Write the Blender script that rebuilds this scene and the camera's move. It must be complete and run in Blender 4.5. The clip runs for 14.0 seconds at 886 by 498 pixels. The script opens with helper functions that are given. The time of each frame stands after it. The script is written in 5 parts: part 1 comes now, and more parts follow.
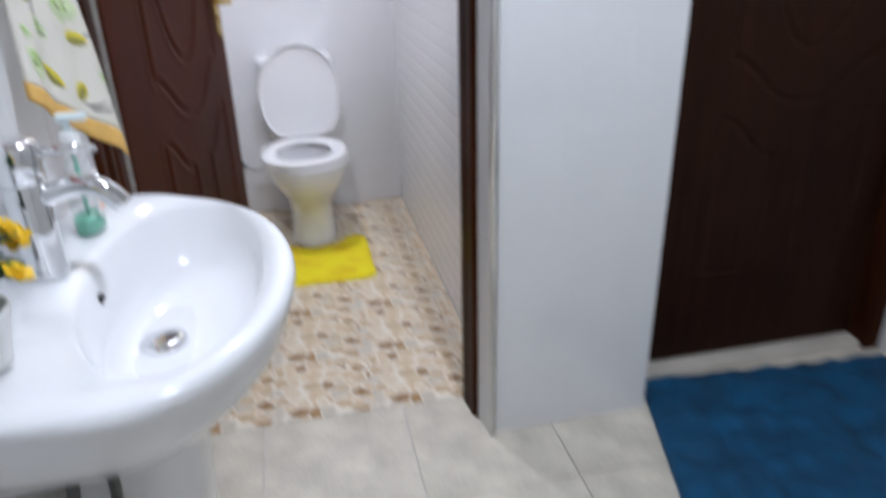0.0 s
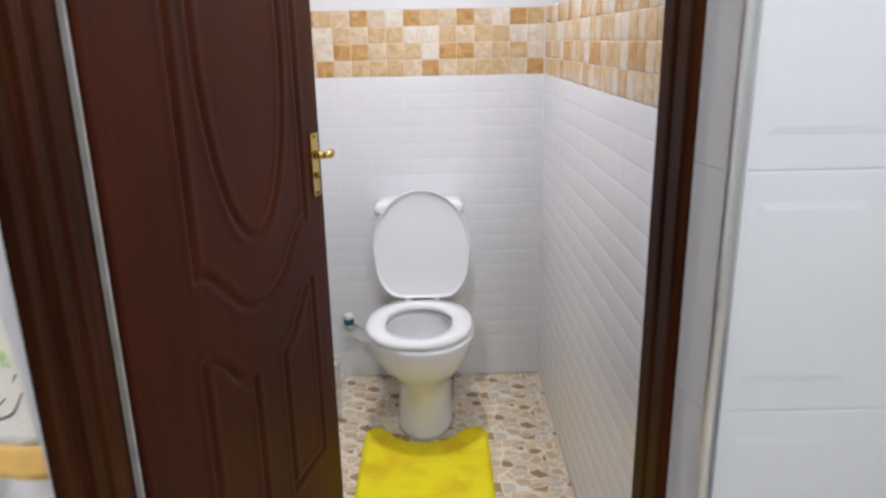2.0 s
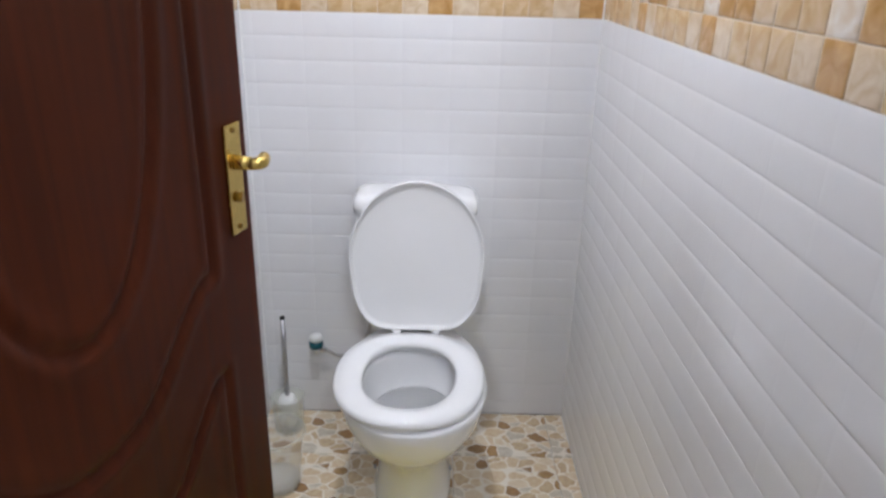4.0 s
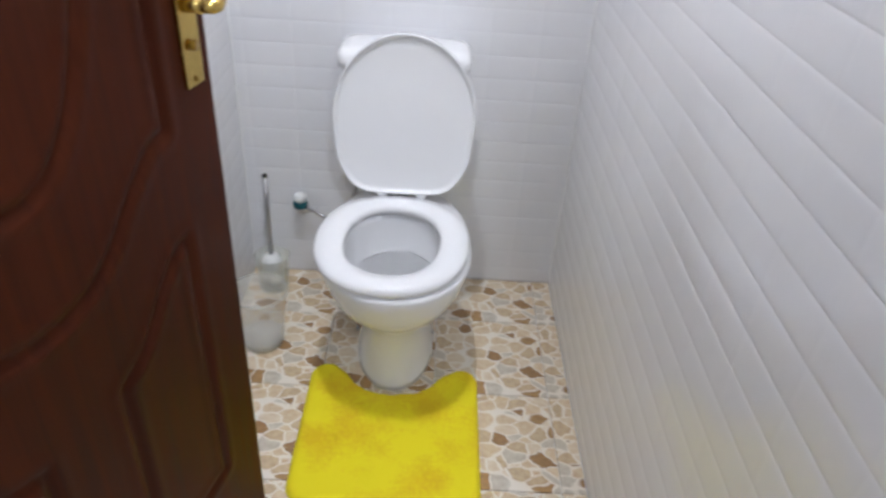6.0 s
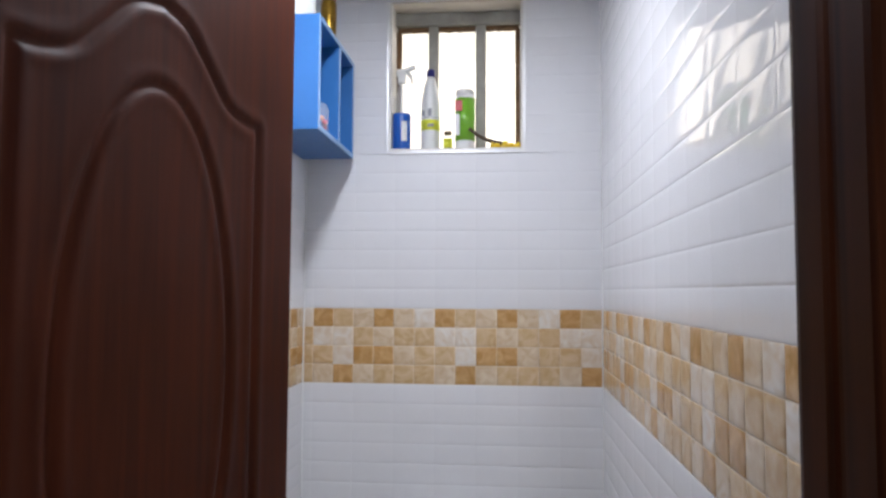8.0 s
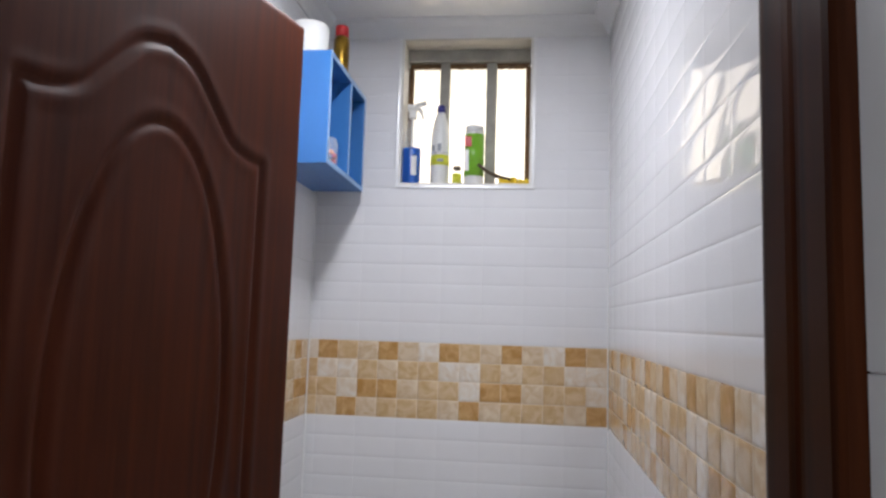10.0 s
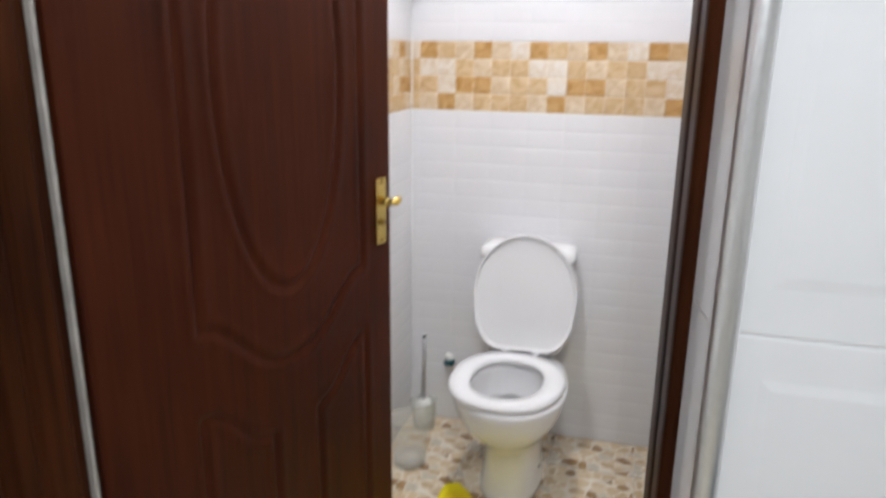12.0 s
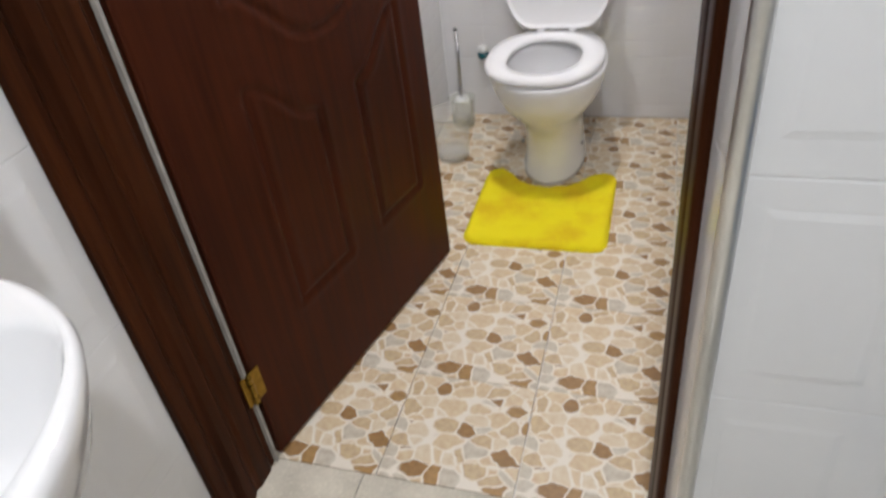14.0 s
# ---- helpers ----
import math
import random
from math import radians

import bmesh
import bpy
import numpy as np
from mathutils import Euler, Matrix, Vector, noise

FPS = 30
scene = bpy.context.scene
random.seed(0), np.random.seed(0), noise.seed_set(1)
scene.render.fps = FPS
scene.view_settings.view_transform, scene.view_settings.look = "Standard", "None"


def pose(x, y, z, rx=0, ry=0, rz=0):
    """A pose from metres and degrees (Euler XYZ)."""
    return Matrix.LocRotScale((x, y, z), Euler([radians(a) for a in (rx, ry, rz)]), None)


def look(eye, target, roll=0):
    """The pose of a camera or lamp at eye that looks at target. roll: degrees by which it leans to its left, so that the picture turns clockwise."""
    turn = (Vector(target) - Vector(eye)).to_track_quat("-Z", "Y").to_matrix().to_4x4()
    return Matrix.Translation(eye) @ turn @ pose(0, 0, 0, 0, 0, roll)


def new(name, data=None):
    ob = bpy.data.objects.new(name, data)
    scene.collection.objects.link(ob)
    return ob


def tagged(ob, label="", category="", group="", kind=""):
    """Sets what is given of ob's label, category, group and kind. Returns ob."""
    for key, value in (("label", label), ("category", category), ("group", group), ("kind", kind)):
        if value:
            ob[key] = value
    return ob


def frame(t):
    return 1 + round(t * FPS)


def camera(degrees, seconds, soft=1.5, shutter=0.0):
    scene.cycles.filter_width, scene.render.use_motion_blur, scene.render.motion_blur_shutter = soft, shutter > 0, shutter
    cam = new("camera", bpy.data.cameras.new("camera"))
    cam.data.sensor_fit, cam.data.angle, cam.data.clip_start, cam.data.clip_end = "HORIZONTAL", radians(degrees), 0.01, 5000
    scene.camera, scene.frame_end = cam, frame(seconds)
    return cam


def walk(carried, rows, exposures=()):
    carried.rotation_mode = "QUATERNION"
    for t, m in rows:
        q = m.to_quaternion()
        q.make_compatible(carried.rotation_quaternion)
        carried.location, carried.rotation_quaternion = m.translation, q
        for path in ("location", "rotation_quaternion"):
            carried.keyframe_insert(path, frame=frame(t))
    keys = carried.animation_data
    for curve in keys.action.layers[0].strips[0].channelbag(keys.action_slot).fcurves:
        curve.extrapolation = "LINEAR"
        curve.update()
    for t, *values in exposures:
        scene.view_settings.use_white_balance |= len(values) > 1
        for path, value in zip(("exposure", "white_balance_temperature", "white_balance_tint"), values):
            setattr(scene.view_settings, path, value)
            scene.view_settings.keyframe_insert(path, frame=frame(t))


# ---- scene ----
cam = camera(64.42, 14.0, soft=2.6, shutter=0.5)
PATH = [
    (0, (-0.500, -3.411, 1.306), (-0.131, -1.637, 0.459), -1.50),
    (0.2, (-0.479, -3.347, 1.319), (-0.237, -1.491, 0.615), -1.48),
    (0.5, (-0.447, -3.247, 1.344), (-0.390, -1.353, 0.705), 0.70),
    (0.6, (-0.438, -3.214, 1.350), (-0.443, -1.320, 0.705), 1.13),
    (1, (-0.392, -3.093, 1.353), (-0.434, -1.204, 0.697), 1.80),
    (1.5, (-0.388, -2.885, 1.353), (-0.432, -0.968, 0.786), -0.10),
    (2, (-0.399, -2.699, 1.354), (-0.393, -0.782, 0.785), -1.10),
    (2.1, (-0.398, -2.657, 1.355), (-0.408, -0.742, 0.778), -1.05),
    (2.2, (-0.398, -2.619, 1.353), (-0.426, -0.705, 0.775), -0.83),
    (4.3, (-0.430, -1.847, 1.350), (-0.406, -0.037, 0.499), 1.94),
    (4.5, (-0.433, -1.818, 1.349), (-0.446, -0.078, 0.363), 2.95),
    (5, (-0.443, -1.796, 1.337), (-0.496, -0.099, 0.279), 3.51),
    (5.5, (-0.442, -1.803, 1.330), (-0.462, -0.134, 0.229), 4.19),
    (6, (-0.392, -1.840, 1.332), (-0.352, -0.175, 0.225), 3.95),
    (6.3, (-0.386, -1.896, 1.351), (-0.204, -0.053, 0.595), 2.22),
    (6.5, (-0.378, -1.939, 1.375), (-0.210, -0.009, 0.879), 1.45),
    (7, (-0.367, -2.030, 1.452), (-0.351, -0.036, 1.292), 0.42),
    (7.5, (-0.326, -2.160, 1.487), (-0.472, -0.166, 1.514), 0.97),
    (8, (-0.292, -2.218, 1.517), (-0.475, -0.230, 1.639), 0.29),
    (8.1, (-0.288, -2.215, 1.521), (-0.477, -0.228, 1.644), 0.02),
    (8.2, (-0.286, -2.213, 1.524), (-0.470, -0.228, 1.680), -0.25),
    (10.3, (-0.258, -2.225, 1.533), (-0.487, -0.248, 1.737), 2.03),
    (10.5, (-0.259, -2.245, 1.517), (-0.465, -0.258, 1.621), 2.00),
    (11, (-0.251, -2.316, 1.480), (-0.476, -0.335, 1.313), 0.60),
    (11.5, (-0.227, -2.437, 1.443), (-0.515, -0.489, 1.096), 1.20),
    (12, (-0.139, -2.478, 1.419), (-0.650, -0.618, 0.885), 0.70),
    (12.5, (-0.058, -2.486, 1.361), (-0.728, -0.779, 0.562), 2.80),
    (13, (-0.040, -2.494, 1.309), (-0.627, -0.830, 0.368), -1.50),
    (13.2, (-0.058, -2.511, 1.300), (-0.662, -0.881, 0.310), -3.60),
    (13.5, (-0.092, -2.530, 1.290), (-0.684, -0.935, 0.241), -6.00),
    (14, (-0.138, -2.530, 1.267), (-0.689, -1.015, 0.084), -7.70),
]
EXPOSURES = [(0, 0.4, 6000, 13), (1.0, 0.15, 6150, 13), (2.2, 0.45, 6450, 12), (4.3, 0.32, 6200, 11.5), (5.0, 0.42, 6150, 11.5), (5.5, 0.52, 6150, 11), (6.0, 0.45, 6150, 11), (6.5, 0.36, 6150, 11.5), (7.5, -0.35, 6150, 12),
             (8.2, -0.38, 6150, 12), (10.5, -0.50, 6500, 12), (11.0, 0.18, 6600, 11), (12.0, 0.45, 6600, 11), (12.6, 0.65, 6650, 11), (14, 0.48, 6750, 12)]
walk(cam, [(t, look(eye, target, roll)) for t, eye, target, roll in PATH], EXPOSURES)

# ---------------------------------------------------------------- light
world = bpy.data.worlds.new("sky")
world.use_nodes = True
sky = world.node_tree.nodes.new("ShaderNodeTexSky")
sky.sky_type = "NISHITA"
sky.sun_disc = False
sky.sun_elevation = radians(40)
sky.sun_rotation = radians(20)
world.node_tree.links.new(sky.outputs[0], world.node_tree.nodes["Background"].inputs[0])
world.node_tree.nodes["Background"].inputs[1].default_value = 0.1
scene.world = world


def area_lamp(name, place, aim, size, watts, colour):
    data = bpy.data.lights.new(name, "AREA")
    data.shape = "DISK"
    data.size = size
    data.energy = watts
    data.color = colour
    ob = new(name, data)
    ob.matrix_world = look(place, aim)
    return ob


TOILET_LAMP = (-0.55, -0.85, 2.455)
HALL_LAMP = (-0.05, -2.75, 2.455)
area_lamp("toilet_lamp_light", TOILET_LAMP, (-0.55, -0.8501, 0), 0.11, 13.0, (0.93, 0.95, 1.0))
area_lamp("hall_lamp_light", HALL_LAMP, (-0.05, -2.7501, 0), 0.14, 17.0, (0.87, 0.93, 1.0))
wl = bpy.data.lights.new("window_light", "AREA")
wl.shape = "RECTANGLE"
wl.size, wl.size_y = 0.40, 0.40
wl.energy = 0.4
wl.color = (1.0, 0.93, 0.83)
new("window_light", wl).matrix_world = look((-0.458, 0.155, 2.19), (-0.458, -1.0, 1.7))


# ---------------------------------------------------------------- materials
def mat(name, colour, rough=0.5, metal=0.0, vary=0.08, scale=6.0, bump=0.0, bump_scale=60.0, coat=0.0, wear=0.0):
    """A plain surface with two scales of colour change, uneven gloss and fine relief."""
    m = bpy.data.materials.new(name)
    m.use_nodes = True
    n, l = m.node_tree.nodes, m.node_tree.links
    b = n["Principled BSDF"]
    b.inputs["Metallic"].default_value = metal
    b.inputs["Coat Weight"].default_value = coat
    co = n.new("ShaderNodeTexCoord")
    big = n.new("ShaderNodeTexNoise")
    big.inputs["Scale"].default_value = scale
    big.inputs["Detail"].default_value = 5
    fine = n.new("ShaderNodeTexNoise")
    fine.inputs["Scale"].default_value = scale * 14
    fine.inputs["Detail"].default_value = 3
    for t in (big, fine):
        l.new(co.outputs["Object"], t.inputs["Vector"])
    add = n.new("ShaderNodeMath")
    add.operation = "MULTIPLY_ADD"
    l.new(fine.outputs[0], add.inputs[0])
    add.inputs[1].default_value = 0.35
    l.new(big.outputs[0], add.inputs[2])
    ramp = n.new("ShaderNodeValToRGB")
    ramp.color_ramp.elements[0].position = 0.35
    ramp.color_ramp.elements[1].position = 1.0
    ramp.color_ramp.elements[0].color = (*[c * (1 - vary) for c in colour], 1)
    ramp.color_ramp.elements[1].color = (*[min(1, c * (1 + vary)) for c in colour], 1)
    l.new(add.outputs[0], ramp.inputs[0])
    l.new(ramp.outputs[0], b.inputs["Base Color"])
    rg = n.new("ShaderNodeMapRange")
    rg.inputs["To Min"].default_value = max(0.02, rough * (0.75 - wear))
    rg.inputs["To Max"].default_value = min(1, rough * (1.3 + wear))
    l.new(fine.outputs[0], rg.inputs["Value"])
    l.new(rg.outputs[0], b.inputs["Roughness"])
    if bump:
        bn = n.new("ShaderNodeTexNoise")
        bn.inputs["Scale"].default_value = bump_scale
        bn.inputs["Detail"].default_value = 4
        l.new(co.outputs["Object"], bn.inputs["Vector"])
        bp = n.new("ShaderNodeBump")
        bp.inputs["Strength"].default_value = bump
        bp.inputs["Distance"].default_value = 0.004
        l.new(bn.outputs[0], bp.inputs["Height"])
        l.new(bp.outputs[0], b.inputs["Normal"])
    return m


def wood_mat(name, dark, light, rough=0.3):
    m = bpy.data.materials.new(name)
    m.use_nodes = True
    n, l = m.node_tree.nodes, m.node_tree.links
    b = n["Principled BSDF"]
    b.inputs["Specular IOR Level"].default_value = 0.4
    b.inputs["IOR"].default_value = 1.24
    co = n.new("ShaderNodeTexCoord")
    mp = n.new("ShaderNodeMapping")
    mp.inputs["Scale"].default_value = (26, 26, 1.1)
    l.new(co.outputs["Object"], mp.inputs["Vector"])
    g = n.new("ShaderNodeTexNoise")
    g.inputs["Scale"].default_value = 2.2
    g.inputs["Detail"].default_value = 7
    g.inputs["Distortion"].default_value = 0.5
    l.new(mp.outputs[0], g.inputs["Vector"])
    blot = n.new("ShaderNodeTexNoise")
    blot.inputs["Scale"].default_value = 2.6
    l.new(co.outputs["Object"], blot.inputs["Vector"])
    mix = n.new("ShaderNodeMath")
    mix.operation = "MULTIPLY_ADD"
    l.new(blot.outputs[0], mix.inputs[0])
    mix.inputs[1].default_value = 0.6
    l.new(g.outputs[0], mix.inputs[2])
    r = n.new("ShaderNodeValToRGB")
    r.color_ramp.elements[0].position = 0.52
    r.color_ramp.elements[1].position = 1.02
    r.color_ramp.elements[0].color = (*dark, 1)
    r.color_ramp.elements[1].color = (*light, 1)
    l.new(mix.outputs[0], r.inputs[0])
    l.new(r.outputs[0], b.inputs["Base Color"])
    rr = n.new("ShaderNodeMapRange")
    rr.inputs["To Min"].default_value = rough * 0.8
    rr.inputs["To Max"].default_value = rough * 1.4
    l.new(g.outputs[0], rr.inputs["Value"])
    l.new(rr.outputs[0], b.inputs["Roughness"])
    bp = n.new("ShaderNodeBump")
    bp.inputs["Strength"].default_value = 0.05
    bp.inputs["Distance"].default_value = 0.001
    l.new(g.outputs[0], bp.inputs["Height"])
    l.new(bp.outputs[0], b.inputs["Normal"])
    return m


def marble_cell_mat(name, base, vein):
    """A glazed little tile with cloudy stone print; each piece is shifted a bit in tone."""
    m = bpy.data.materials.new(name)
    m.use_nodes = True
    n, l = m.node_tree.nodes, m.node_tree.links
    b = n["Principled BSDF"]
    b.inputs["Roughness"].default_value = 0.12
    co = n.new("ShaderNodeTexCoord")
    inf = n.new("ShaderNodeObjectInfo")
    off = n.new("ShaderNodeVectorMath")
    off.operation = "MULTIPLY_ADD"
    l.new(inf.outputs["Random"], off.inputs[0])
    off.inputs[1].default_value = (9, 7, 5)
    l.new(co.outputs["Object"], off.inputs[2])
    t = n.new("ShaderNodeTexNoise")
    t.inputs["Scale"].default_value = 26
    t.inputs["Detail"].default_value = 6
    t.inputs["Distortion"].default_value = 1.2
    l.new(off.outputs[0], t.inputs["Vector"])
    r = n.new("ShaderNodeValToRGB")
    r.color_ramp.elements[0].position = 0.36
    r.color_ramp.elements[1].position = 0.66
    r.color_ramp.elements[0].color = (*vein, 1)
    r.color_ramp.elements[1].color = (*base, 1)
    l.new(t.outputs[0], r.inputs[0])
    l.new(r.outputs[0], b.inputs["Base Color"])
    return m


def pebble_mat():
    """Glazed floor tile printed with crazy-paved pebbles between pale joints."""
    m = bpy.data.materials.new("pebble_print_tile")
    m.use_nodes = True
    n, l = m.node_tree.nodes, m.node_tree.links
    b = n["Principled BSDF"]
    co = n.new("ShaderNodeTexCoord")
    w = n.new("ShaderNodeTexNoise")
    w.inputs["Scale"].default_value = 30
    w.inputs["Detail"].default_value = 2
    l.new(co.outputs["Object"], w.inputs["Vector"])
    sub = n.new("ShaderNodeVectorMath")
    sub.operation = "MULTIPLY_ADD"
    l.new(w.outputs["Color"], sub.inputs[0])
    sub.inputs[1].default_value = (0.022, 0.022, 0.0)
    l.new(co.outputs["Object"], sub.inputs[2])
    sq = n.new("ShaderNodeMapping")
    sq.inputs["Scale"].default_value = (0.86, 1.14, 0.0)
    l.new(sub.outputs[0], sq.inputs["Vector"])
    cell = n.new("ShaderNodeTexVoronoi")
    edge = n.new("ShaderNodeTexVoronoi")
    edge.feature = "DISTANCE_TO_EDGE"
    for v in (cell, edge):
        v.inputs["Scale"].default_value = 25
        v.inputs["Randomness"].default_value = 1.0
        l.new(sq.outputs[0], v.inputs["Vector"])
    sep = n.new("ShaderNodeSeparateColor")
    l.new(cell.outputs["Color"], sep.inputs[0])
    tone = n.new("ShaderNodeValToRGB")
    tone.color_ramp.interpolation = "CONSTANT"
    stops = [(0.0, (0.68, 0.53, 0.34)), (0.18, (0.73, 0.61, 0.44)), (0.36, (0.61, 0.545, 0.44)), (0.50, (0.70, 0.55, 0.36)),
             (0.68, (0.60, 0.45, 0.27)), (0.80, (0.40, 0.235, 0.095)), (0.91, (0.33, 0.185, 0.075))]
    e = tone.color_ramp.elements
    e[0].position, e[0].color = stops[0][0], (*stops[0][1], 1)
    e[1].position, e[1].color = stops[1][0], (*stops[1][1], 1)
    for p, c in stops[2:]:
        k = e.new(p)
        k.color = (*c, 1)
    l.new(sep.outputs[0], tone.inputs[0])
    fine = n.new("ShaderNodeTexNoise")
    fine.inputs["Scale"].default_value = 70
    fine.inputs["Detail"].default_value = 5
    l.new(co.outputs["Object"], fine.inputs["Vector"])
    mul = n.new("ShaderNodeMix")
    mul.data_type = "RGBA"
    mul.blend_type = "OVERLAY"
    mul.inputs["Factor"].default_value = 0.45
    l.new(tone.outputs[0], mul.inputs["A"])
    l.new(fine.outputs[0], mul.inputs["B"])
    joint = n.new("ShaderNodeMapRange")
    joint.inputs["From Min"].default_value = 0.030
    joint.inputs["From Max"].default_value = 0.062
    l.new(edge.outputs["Distance"], joint.inputs["Value"])
    round_off = n.new("ShaderNodeMapRange")
    round_off.inputs["From Min"].default_value = 0.83
    round_off.inputs["From Max"].default_value = 0.73
    l.new(cell.outputs["Distance"], round_off.inputs["Value"])
    both = n.new("ShaderNodeMath")
    both.operation = "MINIMUM"
    l.new(joint.outputs[0], both.inputs[0])
    l.new(round_off.outputs[0], both.inputs[1])
    mix = n.new("ShaderNodeMix")
    mix.data_type = "RGBA"
    l.new(both.outputs[0], mix.inputs["Factor"])
    mix.inputs["A"].default_value = (0.85, 0.78, 0.67, 1)
    l.new(mul.outputs["Result"], mix.inputs["B"])
    l.new(mix.outputs["Result"], b.inputs["Base Color"])
    b.inputs["Roughness"].default_value = 0.3
    bp = n.new("ShaderNodeBump")
    bp.inputs["Strength"].default_value = 0.35
    bp.inputs["Distance"].default_value = 0.002
    l.new(both.outputs[0], bp.inputs["Height"])
    l.new(bp.outputs[0], b.inputs["Normal"])
    return m


def glass_mat(name, colour, rough=0.05, ior=1.45):
    m = bpy.data.materials.new(name)
    m.use_nodes = True
    b = m.node_tree.nodes["Principled BSDF"]
    b.inputs["Base Color"].default_value = (*colour, 1)
    b.inputs["Roughness"].default_value = rough
    b.inputs["IOR"].default_value = ior
    b.inputs["Transmission Weight"].default_value = 1.0
    return m


def film_mat(name, colour, alpha, rough):
    m = mat(name, colour, rough, vary=0.04, scale=12)
    m.node_tree.nodes["Principled BSDF"].inputs["Alpha"].default_value = alpha
    return m


def glow_mat(name, colour, strength):
    m = bpy.data.materials.new(name)
    m.use_nodes = True
    b = m.node_tree.nodes["Principled BSDF"]
    b.inputs["Base Color"].default_value = (*colour, 1)
    b.inputs["Emission Color"].default_value = (*colour, 1)
    b.inputs["Emission Strength"].default_value = strength
    return m


TILE = mat("white_glazed_tile", (0.80, 0.80, 0.815), 0.06, vary=0.025, scale=3, bump=0.05, bump_scale=18)
HALL_TILE = mat("hall_white_tile", (0.78, 0.785, 0.79), 0.16, vary=0.03, scale=3, bump=0.06, bump_scale=14)
GROUT = mat("white_grout", (0.78, 0.78, 0.775), 0.7, vary=0.1, scale=9, bump=0.2)
PLASTER = mat("white_plaster", (0.74, 0.73, 0.71), 0.6, vary=0.05, scale=4, bump=0.15, bump_scale=40)
CEIL = mat("white_gloss_ceiling_panel", (0.78, 0.78, 0.78), 0.07, vary=0.02, scale=3)
CELLS = [
    marble_cell_mat("cell_white", (0.81, 0.76, 0.69), (0.70, 0.58, 0.44)),
    marble_cell_mat("cell_cream", (0.76, 0.64, 0.48), (0.62, 0.46, 0.29)),
    marble_cell_mat("cell_sand", (0.70, 0.53, 0.33), (0.57, 0.38, 0.19)),
    marble_cell_mat("cell_amber", (0.64, 0.40, 0.18), (0.46, 0.25, 0.08)),
]
BAND_JOINT = mat("cream_joint", (0.72, 0.62, 0.47), 0.5, vary=0.1)
PEBBLE = pebble_mat()
HALL_FLOOR = mat("beige_marbled_floor_tile", (0.64, 0.59, 0.49), 0.25, vary=0.28, scale=9, bump=0.05)
DOOR_WOOD = wood_mat("dark_mahogany_door", (0.033, 0.0064, 0.0021), (0.069, 0.0142, 0.0045), 0.46)
# second door: browner wood, its shade in the recess put into the colour
SECOND_WOOD = wood_mat("shaded_brown_door", (0.013, 0.0048, 0.0024), (0.030, 0.0105, 0.005), 0.46)
FRAME_WOOD = wood_mat("dark_varnished_frame", (0.013, 0.0040, 0.0018), (0.062, 0.0175, 0.0062), 0.34)
FRAME_WOOD.node_tree.nodes["Principled BSDF"].inputs["Specular IOR Level"].default_value = 0.2
FRAME_WOOD.node_tree.nodes["Principled BSDF"].inputs["IOR"].default_value = 1.2
CERAMIC = mat("white_glazed_ceramic", (0.83, 0.83, 0.835), 0.06, vary=0.015, scale=4)
SEAT_PLASTIC = mat("white_gloss_plastic", (0.84, 0.84, 0.845), 0.05, vary=0.015, scale=4)
BRASS = mat("polished_brass", (0.62, 0.45, 0.14), 0.24, metal=1.0, vary=0.1, scale=30, wear=0.1)
OLD_BRASS = mat("stained_brass", (0.30, 0.18, 0.03), 0.32, metal=1.0, vary=0.4, scale=90)
CHROME = mat("chrome", (0.80, 0.81, 0.82), 0.06, metal=1.0, vary=0.03, scale=20)
STEEL = mat("brushed_steel", (0.55, 0.55, 0.56), 0.28, metal=1.0, vary=0.08, scale=30)
ALU = mat("satin_aluminium_trim", (0.80, 0.80, 0.80), 0.36, metal=1.0, vary=0.1, scale=12, wear=0.1)
YELLOW_PILE = mat("yellow_plush_pile", (0.86, 0.62, 0.004), 0.95, vary=0.3, scale=8, bump=0.9, bump_scale=240)
for node in YELLOW_PILE.node_tree.nodes:
    if node.bl_idname == "ShaderNodeValToRGB":
        node.color_ramp.elements[0].position, node.color_ramp.elements[1].position = 0.50, 0.74
        node.color_ramp.elements[0].color = (0.84, 0.58, 0.004, 1)
        node.color_ramp.elements[1].color = (0.95, 0.80, 0.006, 1)
BLUE_PILE = mat("blue_plush_pile", (0.001, 0.060, 0.140), 0.95, vary=0.6, scale=9, bump=0.9, bump_scale=200)
BLUE_PAINT = mat("blue_painted_board", (0.035, 0.165, 0.45), 0.35, vary=0.08, scale=6)
BLUE_EDGE = mat("pale_blue_edge_band", (0.20, 0.36, 0.62), 0.4)
GREY_WOOD = mat("weathered_grey_window_wood", (0.34, 0.33, 0.29), 0.6, vary=0.35, scale=14, bump=0.4, bump_scale=30)
DIRT = mat("rusty_dark_edge", (0.16, 0.09, 0.04), 0.8, vary=0.5, scale=40, bump=0.5)
OLD_WHITE = mat("worn_white_paint", (0.72, 0.70, 0.66), 0.5, vary=0.15, scale=20, bump=0.3)
# tone of the lit toilet wall showing through the hinge gap
GAP_LIT = mat("lit_gap_grey", (0.36, 0.34, 0.31), 0.7, vary=0.35, scale=18, bump=0.4, bump_scale=50)
RED_GLOSS = mat("red_lacquer", (0.34, 0.022, 0.014), 0.15, vary=0.1, scale=8)
SILVER = mat("silver_glitter_line", (0.75, 0.75, 0.76), 0.25, metal=0.9, vary=0.2, scale=120)
TOWEL = mat("cream_terry_towel", (0.80, 0.76, 0.66), 0.95, vary=0.06, scale=8, bump=0.7, bump_scale=260)
